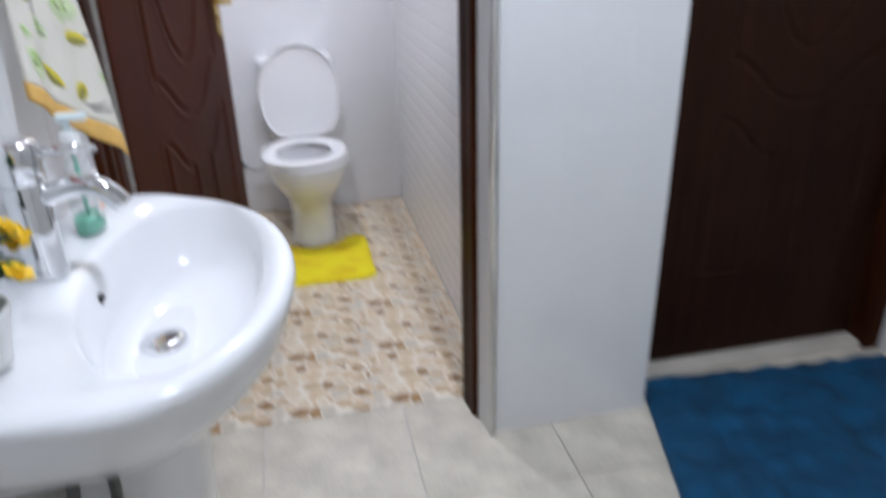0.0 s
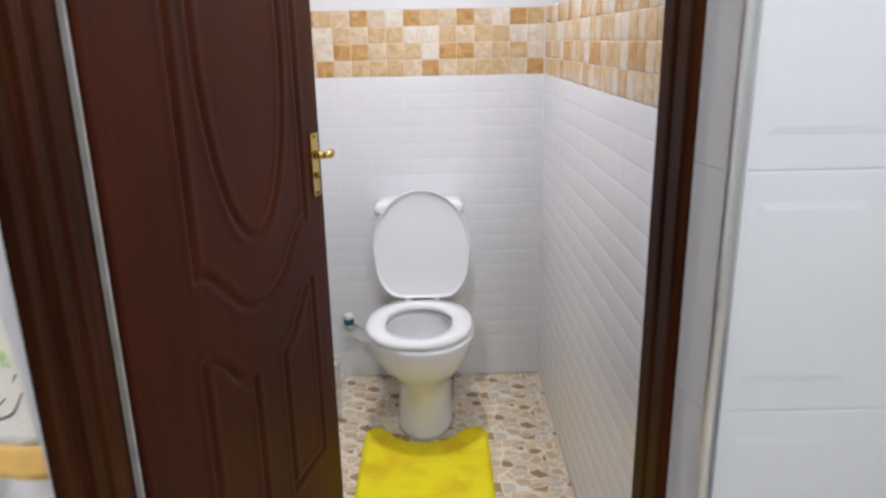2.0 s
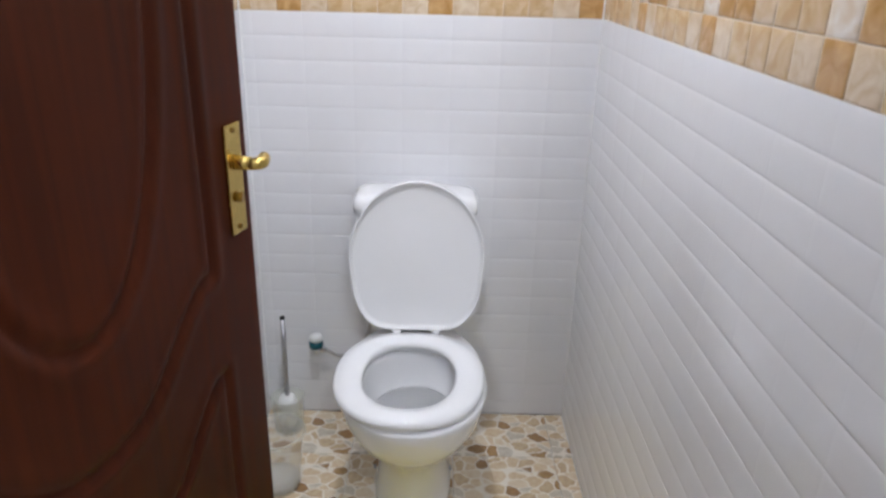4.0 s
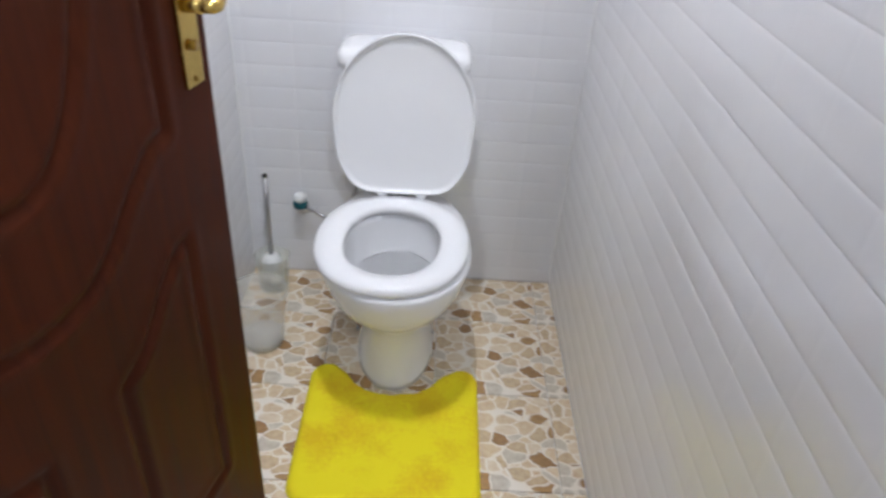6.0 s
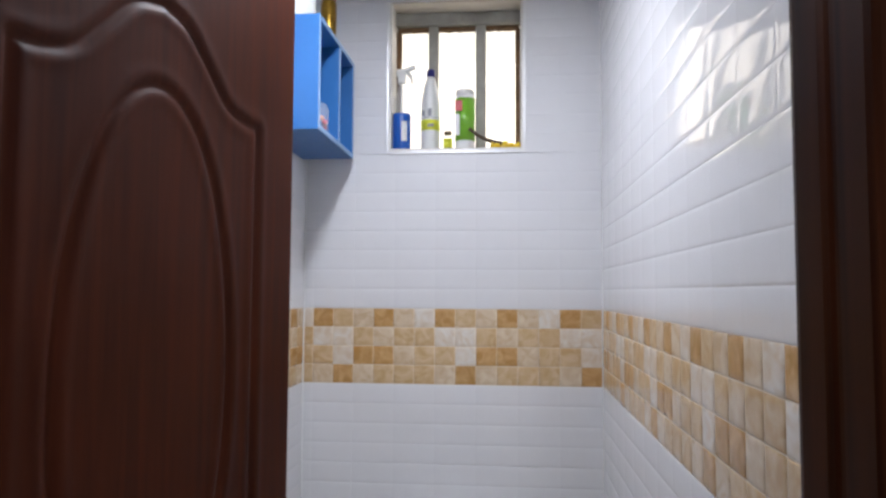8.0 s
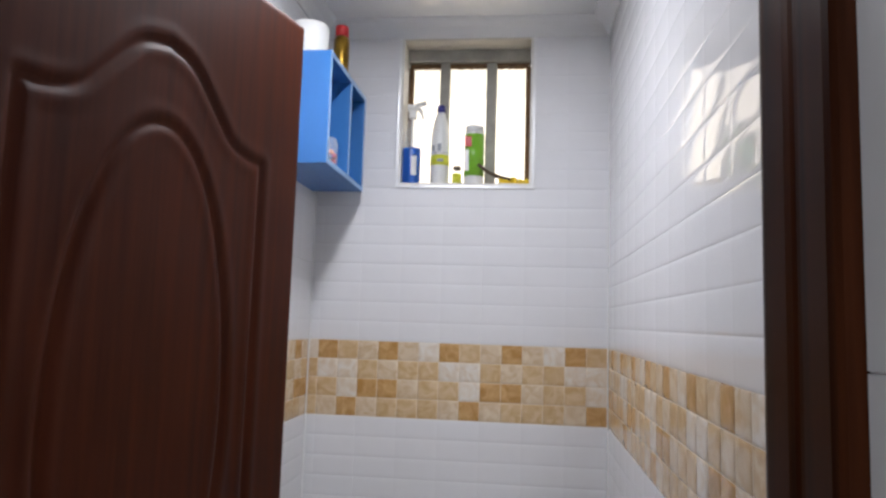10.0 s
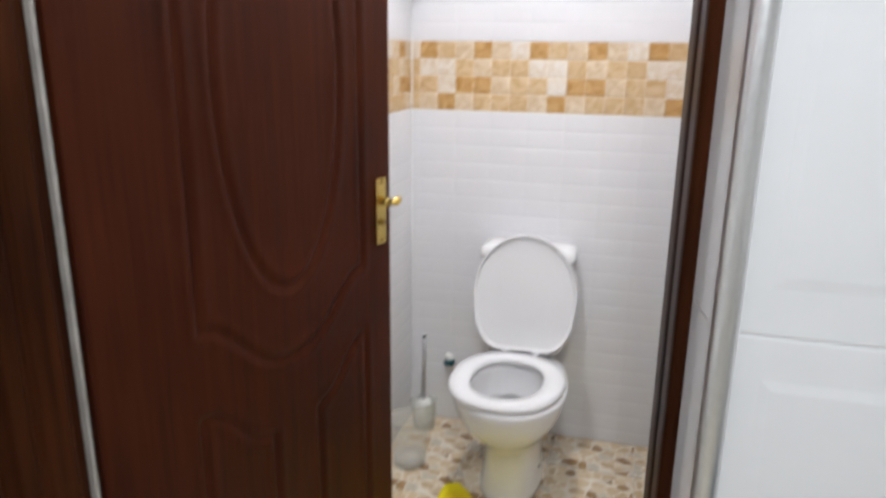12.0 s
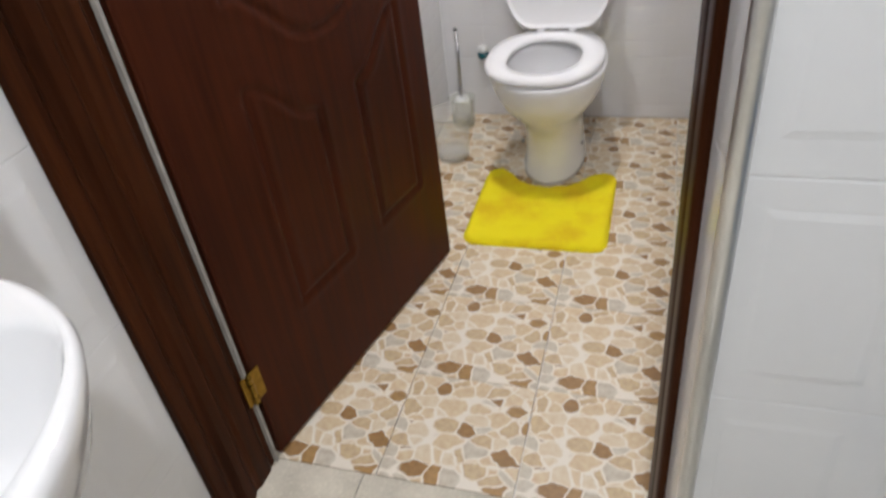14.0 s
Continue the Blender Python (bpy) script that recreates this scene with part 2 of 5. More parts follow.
ORANGE_HEM = mat("orange_woven_hem", (0.78, 0.47, 0.13), 0.9, vary=0.12, scale=30, bump=0.4, bump_scale=200)
P_PALE = mat("faint_green_print", (0.66, 0.74, 0.46), 0.95, vary=0.25, scale=50, bump=0.6, bump_scale=260)
P_GREEN = mat("pale_green_print", (0.50, 0.66, 0.26), 0.95, vary=0.3, scale=40, bump=0.6, bump_scale=260)
P_OLIVE = mat("olive_print", (0.33, 0.29, 0.07), 0.95, vary=0.25, scale=40, bump=0.6, bump_scale=260)
P_YELLOW = mat("yellow_print", (0.74, 0.62, 0.06), 0.95, vary=0.2, scale=40, bump=0.6, bump_scale=260)
P_GREY = mat("grey_print", (0.16, 0.14, 0.14), 0.95, vary=0.3, scale=60, bump=0.6, bump_scale=260)
LEAF = mat("dark_green_leaf", (0.026, 0.095, 0.016), 0.5, vary=0.55, scale=30)
PETAL = mat("yellow_petal", (0.84, 0.54, 0.010), 0.6, vary=0.2, scale=40)
PLASTIC_W = mat("white_plastic", (0.80, 0.80, 0.78), 0.3, vary=0.03)
PLASTIC_B = mat("blue_plastic", (0.012, 0.10, 0.46), 0.3, vary=0.06)
PLASTIC_NAVY = mat("navy_plastic", (0.02, 0.02, 0.19), 0.3, vary=0.06)
PLASTIC_G = mat("green_plastic", (0.19, 0.46, 0.03), 0.3, vary=0.1, scale=12)
PLASTIC_Y = mat("yellow_plastic", (0.80, 0.56, 0.03), 0.35, vary=0.15, scale=30)
PLASTIC_LIME = mat("lime_label", (0.70, 0.72, 0.05), 0.35, vary=0.05)
RED_PRINT = mat("red_label_print", (0.55, 0.03, 0.03), 0.4, vary=0.1)
ORANGE_PRINT = mat("orange_label_print", (0.76, 0.30, 0.14), 0.4, vary=0.1)
GREY_PRINT = mat("grey_label_print", (0.30, 0.31, 0.34), 0.5, vary=0.1)
PALE_BLUE = mat("pale_blue_matte", (0.55, 0.74, 0.86), 0.6, vary=0.05)
PUMP_TINT = mat("pale_pump_plastic", (0.70, 0.80, 0.80), 0.35, vary=0.04)
TEAL = mat("teal_plastic", (0.012, 0.10, 0.12), 0.25, vary=0.1)
SOAP_GREEN = mat("green_liquid_soap", (0.05, 0.42, 0.25), 0.12, vary=0.05)
PINK = mat("pink_red_beads", (0.70, 0.10, 0.13), 0.3, vary=0.4, scale=60)
DARK_HANDLE = mat("dark_wooden_handle", (0.06, 0.035, 0.015), 0.5, vary=0.2, scale=40)
DARK = mat("dark_void", (0.012, 0.011, 0.010), 0.6)
HOSE = mat("dark_braided_hose", (0.09, 0.09, 0.085), 0.4, vary=0.2, scale=120, bump=0.5, bump_scale=300)
STONE_SILL = mat("pale_stone_sill", (0.62, 0.57, 0.49), 0.4, vary=0.15, scale=10, bump=0.15)
CLEAR = film_mat("clear_plastic", (0.85, 0.88, 0.88), 0.22, 0.06)
CLOUDY = film_mat("cloudy_plastic", (0.93, 0.92, 0.87), 0.16, 0.12)
MILKY = film_mat("milky_dregs", (0.92, 0.90, 0.84), 0.40, 0.3)
GREENISH = film_mat("greenish_cloudy_plastic", (0.78, 0.80, 0.68), 0.25, 0.25)
PANE = glass_mat("frosted_pane", (0.97, 0.95, 0.90), 0.35, 1.1)
MIRROR = mat("mirror_glass", (0.86, 0.88, 0.89), 0.02, metal=1.0, vary=0.01)
DAYLIGHT = glow_mat("outdoor_daylight", (1.0, 0.91, 0.77), 1.65)
LAMP_GLOW = glow_mat("lamp_diffuser_glow", (1.0, 0.98, 0.96), 6.0)


# ---------------------------------------------------------------- mesh helpers
def link(name, bm, material, parent=None, label="", smooth=False):
    me = bpy.data.meshes.new(name)
    bm.normal_update()
    bm.to_mesh(me)
    bm.free()
    me.materials.append(material)
    if smooth:
        me.polygons.foreach_set("use_smooth", [True] * len(me.polygons))
    ob = new(name, me)
    if parent is not None:
        ob.parent = parent
    if label:
        ob["label"] = label
    return ob


def part(name, bm, material, parent, label="", smooth=False):
    return link(name, bm, material, parent, label, smooth)


def thing(name, label, category, group="", place=(0, 0, 0)):
    ob = new(name)
    ob.empty_display_size = 0.05
    ob.location = place
    return tagged(ob, label, category, group)


def box(bm, x0, y0, z0, x1, y1, z1, bevel=0.0, seg=2):
    r = bmesh.ops.create_cube(bm, size=1)
    vs = r["verts"]
    for v in vs:
        v.co = Vector(((x0 + x1) / 2 + v.co.x * (x1 - x0), (y0 + y1) / 2 + v.co.y * (y1 - y0), (z0 + z1) / 2 + v.co.z * (z1 - z0)))
    if bevel:
        es = list({e for v in vs for e in v.link_edges})
        bmesh.ops.bevel(bm, geom=es, offset=bevel, segments=seg, affect="EDGES", profile=0.6)
    return bm


def boxed(x0, y0, z0, x1, y1, z1, bevel=0.0, seg=2):
    return box(bmesh.new(), x0, y0, z0, x1, y1, z1, bevel, seg)


def loft(rings, close_start=True, close_end=True, bm=None):
    """Skin over rings of equal point count."""
    bm = bm or bmesh.new()
    rows = [[bm.verts.new(p) for p in ring] for ring in rings]
    n = len(rows[0])
    for a, b in zip(rows, rows[1:]):
        for i in range(n):
            bm.faces.new((a[i], a[(i + 1) % n], b[(i + 1) % n], b[i]))
    if close_start:
        bm.faces.new(list(reversed(rows[0])))
    if close_end:
        bm.faces.new(rows[-1])
    bmesh.ops.recalc_face_normals(bm, faces=bm.faces[:])
    return bm


def lathe(profile, cx=0.0, cy=0.0, seg=28, close=True, bm=None):
    rings = [[(cx + r * math.cos(2 * math.pi * i / seg), cy + r * math.sin(2 * math.pi * i / seg), z) for i in range(seg)] for r, z in profile]
    return loft(rings, close, close, bm)


def tube(points, radius, seg=10, bm=None):
    """A round bar along points; radius may be a list."""
    pts = [Vector(p) for p in points]
    rad = radius if isinstance(radius, (list, tuple)) else [radius] * len(pts)
    rings = []
    side = None
    for i, p in enumerate(pts):
        d = (pts[min(i + 1, len(pts) - 1)] - pts[max(i - 1, 0)]).normalized()
        if side is None:
            side = d.orthogonal().normalized()
        side = (side - d * side.dot(d)).normalized()
        up = d.cross(side)
        rings.append([p + rad[i] * (side * math.cos(2 * math.pi * k / seg) + up * math.sin(2 * math.pi * k / seg)) for k in range(seg)])
    return loft(rings, bm=bm)


def smooth_path(points, steps=8):
    """Catmull-Rom through points."""
    p = [Vector(q) for q in points]
    p = [2 * p[0] - p[1]] + p + [2 * p[-1] - p[-2]]
    out = []
    for i in range(1, len(p) - 2):
        for k in range(steps):
            t = k / steps
            out.append(0.5 * (2 * p[i] + (p[i + 1] - p[i - 1]) * t + (2 * p[i - 1] - 5 * p[i] + 4 * p[i + 1] - p[i + 2]) * t * t
                              + (3 * p[i] - p[i - 1] - 3 * p[i + 1] + p[i + 2]) * t ** 3))
    out.append(p[-2])
    return out


def slab(outline, z0, z1, bevel=0.0, seg=3):
    """An upright-sided plate over an outline in x, y."""
    bm = bmesh.new()
    a = [bm.verts.new((x, y, z0)) for x, y in outline]
    b = [bm.verts.new((x, y, z1)) for x, y in outline]
    n = len(a)
    for i in range(n):
        bm.faces.new((a[i], a[(i + 1) % n], b[(i + 1) % n], b[i]))
    bm.faces.new(list(reversed(a)))
    top = bm.faces.new(b)
    bmesh.ops.recalc_face_normals(bm, faces=bm.faces[:])
    if bevel:
        bmesh.ops.bevel(bm, geom=list(top.edges), offset=bevel, segments=seg, affect="EDGES")
    return bm


def egg(cx, cy, hw, front, back, z, n=40, power=2.0):
    """A ring: half width, reach to the front (-y) and to the back (+y)."""
    pts = []
    for i in range(n):
        a = 2 * math.pi * i / n
        c, s = math.cos(a), math.sin(a)
        x = math.copysign(abs(c) ** (2 / power), c)
        y = math.copysign(abs(s) ** (2 / power), s)
        pts.append((cx + hw * x, cy + (back if s > 0 else front) * y, z))
    return pts


# ---------------------------------------------------------------- plan
X_LEFT, X_RIGHT = -0.944, 0.0          # toilet side walls
Y_DOOR = -1.715                        # toilet face of the door wall
Y_HALL = -1.900                        # hall face of the door wall
X_HALL = -0.914                        # hall's left wall
Z_BAND0, Z_BAND1, Z_TOP = 1.227, 1.464, 2.50
TW, TH = 0.391, 0.2475                 # wall tile
WIN = (-0.674, -0.242, 1.969, 2.462)   # window opening
D = 0.0085                             # tile thickness with relief


def structure(name, bm, material, label):
    return tagged(link(name, bm, material), label, "wall", kind="structure")


wall_back = structure("wall_back", boxed(-1.10, D, 0, WIN[0], 0.17, 2.62), GROUT, "white tiled back wall with a window opening")
for i, q in enumerate([(WIN[0], WIN[1], 0, WIN[2]), (WIN[0], WIN[1], WIN[3], 2.62), (WIN[1], 0.15, 0, 2.62)]):
    part("masonry", boxed(q[0], D, q[2], q[1], 0.17, q[3]), GROUT, wall_back)
wall_right = structure("wall_right", boxed(D, Y_DOOR, 0, 0.15, D, 2.62), GROUT, "white relief-tiled toilet wall with a mosaic band")
wall_left = structure("wall_left", boxed(-1.10, Y_DOOR, 0, X_LEFT - D, D, 2.62), GROUT, "white relief-tiled toilet wall behind the door")
wall_hall_left = structure("wall_hall_left", boxed(-1.10, -4.4, 0, X_HALL - 0.008, Y_DOOR, 2.62), GROUT, "white tiled hall wall beside the wash basin")
wall_pillar = structure("wall_pillar", boxed(-0.050, Y_HALL + 0.008, 0, 0.392, Y_DOOR, 2.62), GROUT, "white tiled wall piece between two doors")
structure("wall_recess", boxed(0.392, -1.58, 0, 1.45, -1.46, 2.62), PLASTER, "plain wall round the second door")
part("masonry", boxed(0.15, Y_DOOR, 0, 0.392, -1.58, 2.62), PLASTER, wall_pillar)
structure("wall_lintel", boxed(X_HALL - 0.008, Y_HALL + 0.001, 2.14, -0.050, Y_DOOR, 2.62), PLASTER, "plain white wall over the toilet door")
structure("wall_hall_right", boxed(1.285, -4.4, 0, 1.45, -1.58, 2.62), PLASTER, "plain white hall wall")
structure("wall_hall_end", boxed(-1.10, -4.55, 0, 1.45, -4.4, 2.62), PLASTER, "plain white wall closing the hall")
ceiling = tagged(link("ceiling", boxed(-1.10, -4.55, Z_TOP + 0.012, 1.45, 0.17, 2.66), CEIL), "glossy white panelled ceiling", "ceiling", kind="structure")


def cornice(name, a, b, out):
    """A coved moulding along the top of a wall, from a to b, standing out along out."""
    a, b, o = Vector(a), Vector(b), Vector(out)
    prof = [(0.0, 0.0), (0.006, 0.0), (0.012, 0.010), (0.030, 0.030), (0.048, 0.040), (0.055, 0.048), (0.055, 0.053), (0.0, 0.053)]
    rings = [[p + o * u + Vector((0, 0, 2.459 + v)) for u, v in prof] for p in (a, b)]
    return tagged(link(name, loft(rings), CEIL), "white moulded cornice", "cornice", kind="structure")


cornice("cornice_back", (X_LEFT, 0, 0), (0, 0, 0), (0, -1, 0))
cornice("cornice_right", (0, 0, 0), (0, Y_DOOR, 0), (-1, 0, 0))
cornice("cornice_left", (X_LEFT, Y_DOOR, 0), (X_LEFT, 0, 0), (1, 0, 0))

floor = tagged(link("floor", boxed(-1.10, -4.55, -0.12, 1.45, 0.17, -0.006), GROUT), "tiled floor of toilet and hall", "floor", kind="structure")

for nm, x0, x1 in (("right", -0.0025, D), ("left", X_LEFT - D, X_LEFT + 0.0025)):
    tagged(link("trim_corner_" + nm, boxed(x0, -0.0025, 0, x1, D, 2.46, 0.001), GROUT), "white grouted corner of the tiled walls", "trim", kind="structure")

# ---------------------------------------------------------------- toilet bowl
CX = -0.470
toilet = thing("toilet", "white close-coupled ceramic toilet with its lid up", "toilet")
rings = []
for z, hw, cy, f, b in [(0.0, 0.104, -0.32, 0.195, 0.200), (0.018, 0.104, -0.32, 0.195, 0.200), (0.03, 0.099, -0.32, 0.188, 0.195),
                        (0.10, 0.096, -0.32, 0.176, 0.195), (0.17, 0.097, -0.33, 0.170, 0.205), (0.215, 0.106, -0.35, 0.185, 0.220),
                        (0.255, 0.127, -0.38, 0.205, 0.240), (0.295, 0.150, -0.41, 0.217, 0.265), (0.335, 0.166, -0.43, 0.222, 0.285),
                        (0.375, 0.176, -0.44, 0.222, 0.295), (0.398, 0.180, -0.445, 0.221, 0.300), (0.408, 0.177, -0.445, 0.218, 0.298)]:
    rings.append(egg(CX, cy, hw, f, b, z, 48, 2.15))
for z, hw, cy, f, b in [(0.409, 0.125, -0.455, 0.155, 0.150), (0.395, 0.122, -0.455, 0.152, 0.147), (0.37, 0.122, -0.455, 0.152, 0.145),
                        (0.33, 0.112, -0.455, 0.140, 0.135), (0.29, 0.095, -0.455, 0.122, 0.118), (0.262, 0.078, -0.46, 0.105, 0.085),
                        (0.25, 0.070, -0.46, 0.095, 0.070), (0.20, 0.045, -0.46, 0.055, 0.045)]:
    rings.append(egg(CX, cy, hw, f, b, z, 48, 2.1))
bowl = part("bowl", loft(rings), CERAMIC, toilet, "white ceramic bowl and pedestal", True)
part("water", slab([(x, y) for x, y, z in egg(CX, -0.455, 0.1055, 0.133, 0.128, 0)], 0.303, 0.3125), glass_mat("still_water", (0.985, 0.99, 0.99), 0.02, 1.33), bowl, "still water")
for sx in (-1, 1):
    part("bolt_cap", lathe([(0.0075, 0), (0.0075, 0.003), (0.003, 0.006)], 0, 0, 14), GREY_PRINT, bowl, "grey screw head").matrix_basis = pose(CX + sx * 0.098, -0.385, 0.095, 0, sx * 90, 0)
# seat ring
outer = [(0.179, -0.445, 0.214, 0.192), (0.182, -0.445, 0.217, 0.195), (0.182, -0.445, 0.217, 0.195), (0.176, -0.445, 0.211, 0.190),
         (0.150, -0.447, 0.185, 0.168), (0.118, -0.452, 0.152, 0.146), (0.112, -0.455, 0.145, 0.142), (0.112, -0.455, 0.145, 0.142)]
zs = [0.4135, 0.417, 0.426, 0.434, 0.437, 0.434, 0.427, 0.4135]
rings = [egg(CX, cy, hw, f, b, z, 56, 2.25) for (hw, cy, f, b), z in zip(outer, zs)]
rings.append(rings[0])
seat = part("seat", loft(rings, False, False), SEAT_PLASTIC, toilet, "white plastic seat ring, lowered a little askew", True)
seat.matrix_basis = Matrix.Translation((CX, -0.25, 0)) @ Matrix.Rotation(radians(-2.4), 4, "Z") @ Matrix.Translation((-CX, 0.25, 0))


def lid_outline(k, n=96):
    """Half width .178, widest at mid height; k shrinks it. In x, s with s up the lid."""
    pts = []
    for i in range(n):
        a = 2 * math.pi * i / n
        c, s = math.cos(a), math.sin(a)
        if s >= 0:
            pts.append((0.179 * c * k, 0.195 + 0.208 * s * k))
        else:
            f = 8.0
            x = math.copysign(abs(c) ** (2 / f), c)
            y = -abs(s) ** (2 / f)
            taper = 1 - 0.32 * (-y) ** 2.4
            pts.append((0.179 * x * taper * k, 0.195 + 0.193 * y * (k + 0.02 * (1 - k))))
    return pts


base, up = Vector((CX, -0.243, 0.436)), Vector((0, 0.058, 0.392)).normalized()
outw = Vector((0, -up.z, up.y))
rings = []
for k, d in [(0.97, -0.010), (1.0, -0.006), (1.0, 0.009), (0.992, 0.012), (0.978, 0.012), (0.968, 0.009), (0.955, 0.003), (0.92, 0.001), (0.5, 0.004)]:
    rings.append([base + Vector((x, 0, 0)) + up * s + outw * d for x, s in lid_outline(k)])
lid = part("lid", loft(rings), SEAT_PLASTIC, toilet, "white plastic lid, raised against the cistern", True)
for sx in (-0.052, 0.052):
    bm = tube([(CX + sx - 0.013, -0.246, 0.438), (CX + sx + 0.013, -0.246, 0.438)], 0.0075, 12)
    box(bm, CX + sx - 0.009, -0.258, 0.425, CX + sx + 0.009, -0.236, 0.437, 0.002)
    part("hinge", bm, SEAT_PLASTIC, lid)


def round_box_ring(cx, cy, hx, hy, z, n=48, p=6.0):
    return egg(cx, cy, hx, hy, hy, z, n, p)


rings = [round_box_ring(CX - 0.008, -0.090, hx, hy, z) for z, hx, hy in [(0.395, 0.125, 0.060), (0.410, 0.136, 0.070), (0.50, 0.145, 0.074), (0.65, 0.153, 0.077), (0.731, 0.157, 0.078)]]
part("cistern", loft(rings), CERAMIC, toilet, "white ceramic cistern", True)
rings = [round_box_ring(CX - 0.008, -0.094, hx, hy, z, 56, 5.0) for z, hx, hy in [(0.732, 0.158, 0.078), (0.734, 0.166, 0.086), (0.750, 0.168, 0.088), (0.766, 0.165, 0.085), (0.777, 0.155, 0.076), (0.782, 0.13, 0.055)]]
cistern_lid = part("cistern_lid", loft(rings), CERAMIC, toilet, "white ceramic cistern lid", True)
part("flush_button", lathe([(0.020, 0.780), (0.020, 0.786), (0.017, 0.788)], CX - 0.008, -0.094, 24), CHROME, cistern_lid, "chrome flush button", True)

# ---------------------------------------------------------------- toilet mat
def fuzzy_mat(outline, height, amp, seed, cell):
    """A pile mat: a filled outline cut into small faces whose height is uneven."""
    bm = bmesh.new()
    xs = [p[0] for p in outline]
    ys = [p[1] for p in outline]
    n = len(outline)

    def edge_distance(x, y):
        best = 9
        for i in range(n):
            ax, ay = outline[i]
            bx, by = outline[(i + 1) % n]
            dx, dy = bx - ax, by - ay
            t = max(0, min(1, ((x - ax) * dx + (y - ay) * dy) / (dx * dx + dy * dy + 1e-12)))
            best = min(best, math.hypot(x - ax - t * dx, y - ay - t * dy))
        return best

    rim = [bm.verts.new((x, y, 0.004)) for x, y in outline]
    low = [bm.verts.new((x, y, 0.0005)) for x, y in outline]
    for i in range(n):
        bm.faces.new((low[i], low[(i + 1) % n], rim[(i + 1) % n], rim[i]))
    top = bm.faces.new(rim)
    bmesh.ops.triangulate(bm, faces=[top])
    rng = random.Random(seed)
    # slices keep the faces small
    for axis, lo, hi in ((0, min(xs), max(xs)), (1, min(ys), max(ys))):
        k = lo + cell
        while k < hi:
            co = (k, 0, 0) if axis == 0 else (0, k, 0)
            no = (1, 0, 0) if axis == 0 else (0, 1, 0)
            bmesh.ops.bisect_plane(bm, geom=bm.verts[:] + bm.edges[:] + bm.faces[:], plane_co=co, plane_no=no)
            k += cell
    for v in bm.verts:
        if v.co.z > 0.003:
            d = edge_distance(v.co.x, v.co.y)
            k = min(1, d / 0.014)
            v.co.z = 0.004 + height * math.sin(k * math.pi / 2) + amp * k * noise.noise(Vector((v.co.x * 16, v.co.y * 16, seed))) + rng.uniform(-0.0012, 0.0012) * k
    bmesh.ops.recalc_face_normals(bm, faces=bm.faces[:])
    return bm


def arc(cx, cy, r, a0, a1, n):
    return [(cx + r * math.cos(radians(a0 + (a1 - a0) * i / n)), cy + r * math.sin(radians(a0 + (a1 - a0) * i / n))) for i in range(n + 1)]


outline = arc(-0.637, -0.829, 0.045, 180, 270, 5) + arc(-0.290, -0.829, 0.045, 270, 360, 5)
outline += arc(-0.287, -0.478, 0.042, 0, 110, 6)
outline += [(-0.345, -0.470), (-0.372, -0.505), (-0.410, -0.530), (-0.468, -0.540), (-0.530, -0.528), (-0.568, -0.500), (-0.592, -0.465)]
outline += arc(-0.640, -0.478, 0.044, 70, 180, 6)
toilet_mat = tagged(link("toilet_mat", fuzzy_mat(outline, 0.014, 0.007, 3, 0.011), YELLOW_PILE, smooth=True), "bright yellow plush contour mat round the toilet foot", "bath mat")

# ---------------------------------------------------------------- bucket, brush, valve
bucket = thing("bucket", "cloudy see-through plastic pail on the floor", "bucket")
BX, BY = -0.838, -0.355
pail = part("pail", lathe([(0.0, 0.002), (0.053, 0.002), (0.057, 0.006), (0.064, 0.09), (0.072, 0.172), (0.077, 0.176), (0.077, 0.182), (0.072, 0.182), (0.0705, 0.172), (0.0625, 0.09), (0.055, 0.010), (0.0, 0.008)], BX, BY, 36, False), CLOUDY, bucket, "cloudy plastic pail", True)
part("rim", tube([(BX + 0.0765 * math.cos(a), BY + 0.0765 * math.sin(a), 0.180) for a in [2 * math.pi * i / 40 for i in range(41)]], 0.0028, 8), GREENISH, pail, "thicker cloudy rim", True)
part("dregs", lathe([(0.0, 0.012), (0.054, 0.012), (0.056, 0.034), (0.0, 0.036)], BX, BY, 24, False), MILKY, bucket, "milky dregs", True)
brush = thing("toilet_brush", "toilet brush with a steel handle in a pale cup", "toilet brush")
RX, RY = -0.862, -0.100
part("cup", lathe([(0.0, 0.002), (0.040, 0.002), (0.043, 0.006), (0.050, 0.115), (0.052, 0.120), (0.048, 0.120), (0.041, 0.012), (0.0, 0.010)], RX, RY, 28, False), GREENISH, brush, "pale greenish plastic cup", True)
part("brush_head", lathe([(0.0, 0.02), (0.022, 0.02), (0.030, 0.04), (0.030, 0.10), (0.024, 0.118), (0.012, 0.124), (0.0, 0.126)], RX, RY, 20, False), PLASTIC_W, brush, "white bristle head", True)
steel = part("handle", tube([(RX, RY, 0.12), (RX - 0.002, RY + 0.008, 0.25), (RX - 0.004, RY + 0.018, 0.378)], 0.0072, 14), STEEL, brush, "brushed steel handle", True)
part("handle_cap", lathe([(0.0074, 0.374), (0.0080, 0.376), (0.0078, 0.381), (0.005, 0.383)], RX - 0.004, RY + 0.018, 14), DARK, steel, "dark handle cap", True)
valve = thing("angle_valve", "chrome angle valve with a teal knob on the tiled wall", "valve")
VX, VZ = -0.780, 0.262
bm = lathe([(0.019, 0), (0.019, 0.004), (0.010, 0.008), (0.010, 0.034), (0.008, 0.036)], 0, 0, 20)
bmesh.ops.rotate(bm, matrix=Matrix.Rotation(radians(90), 3, "X"), verts=bm.verts[:])
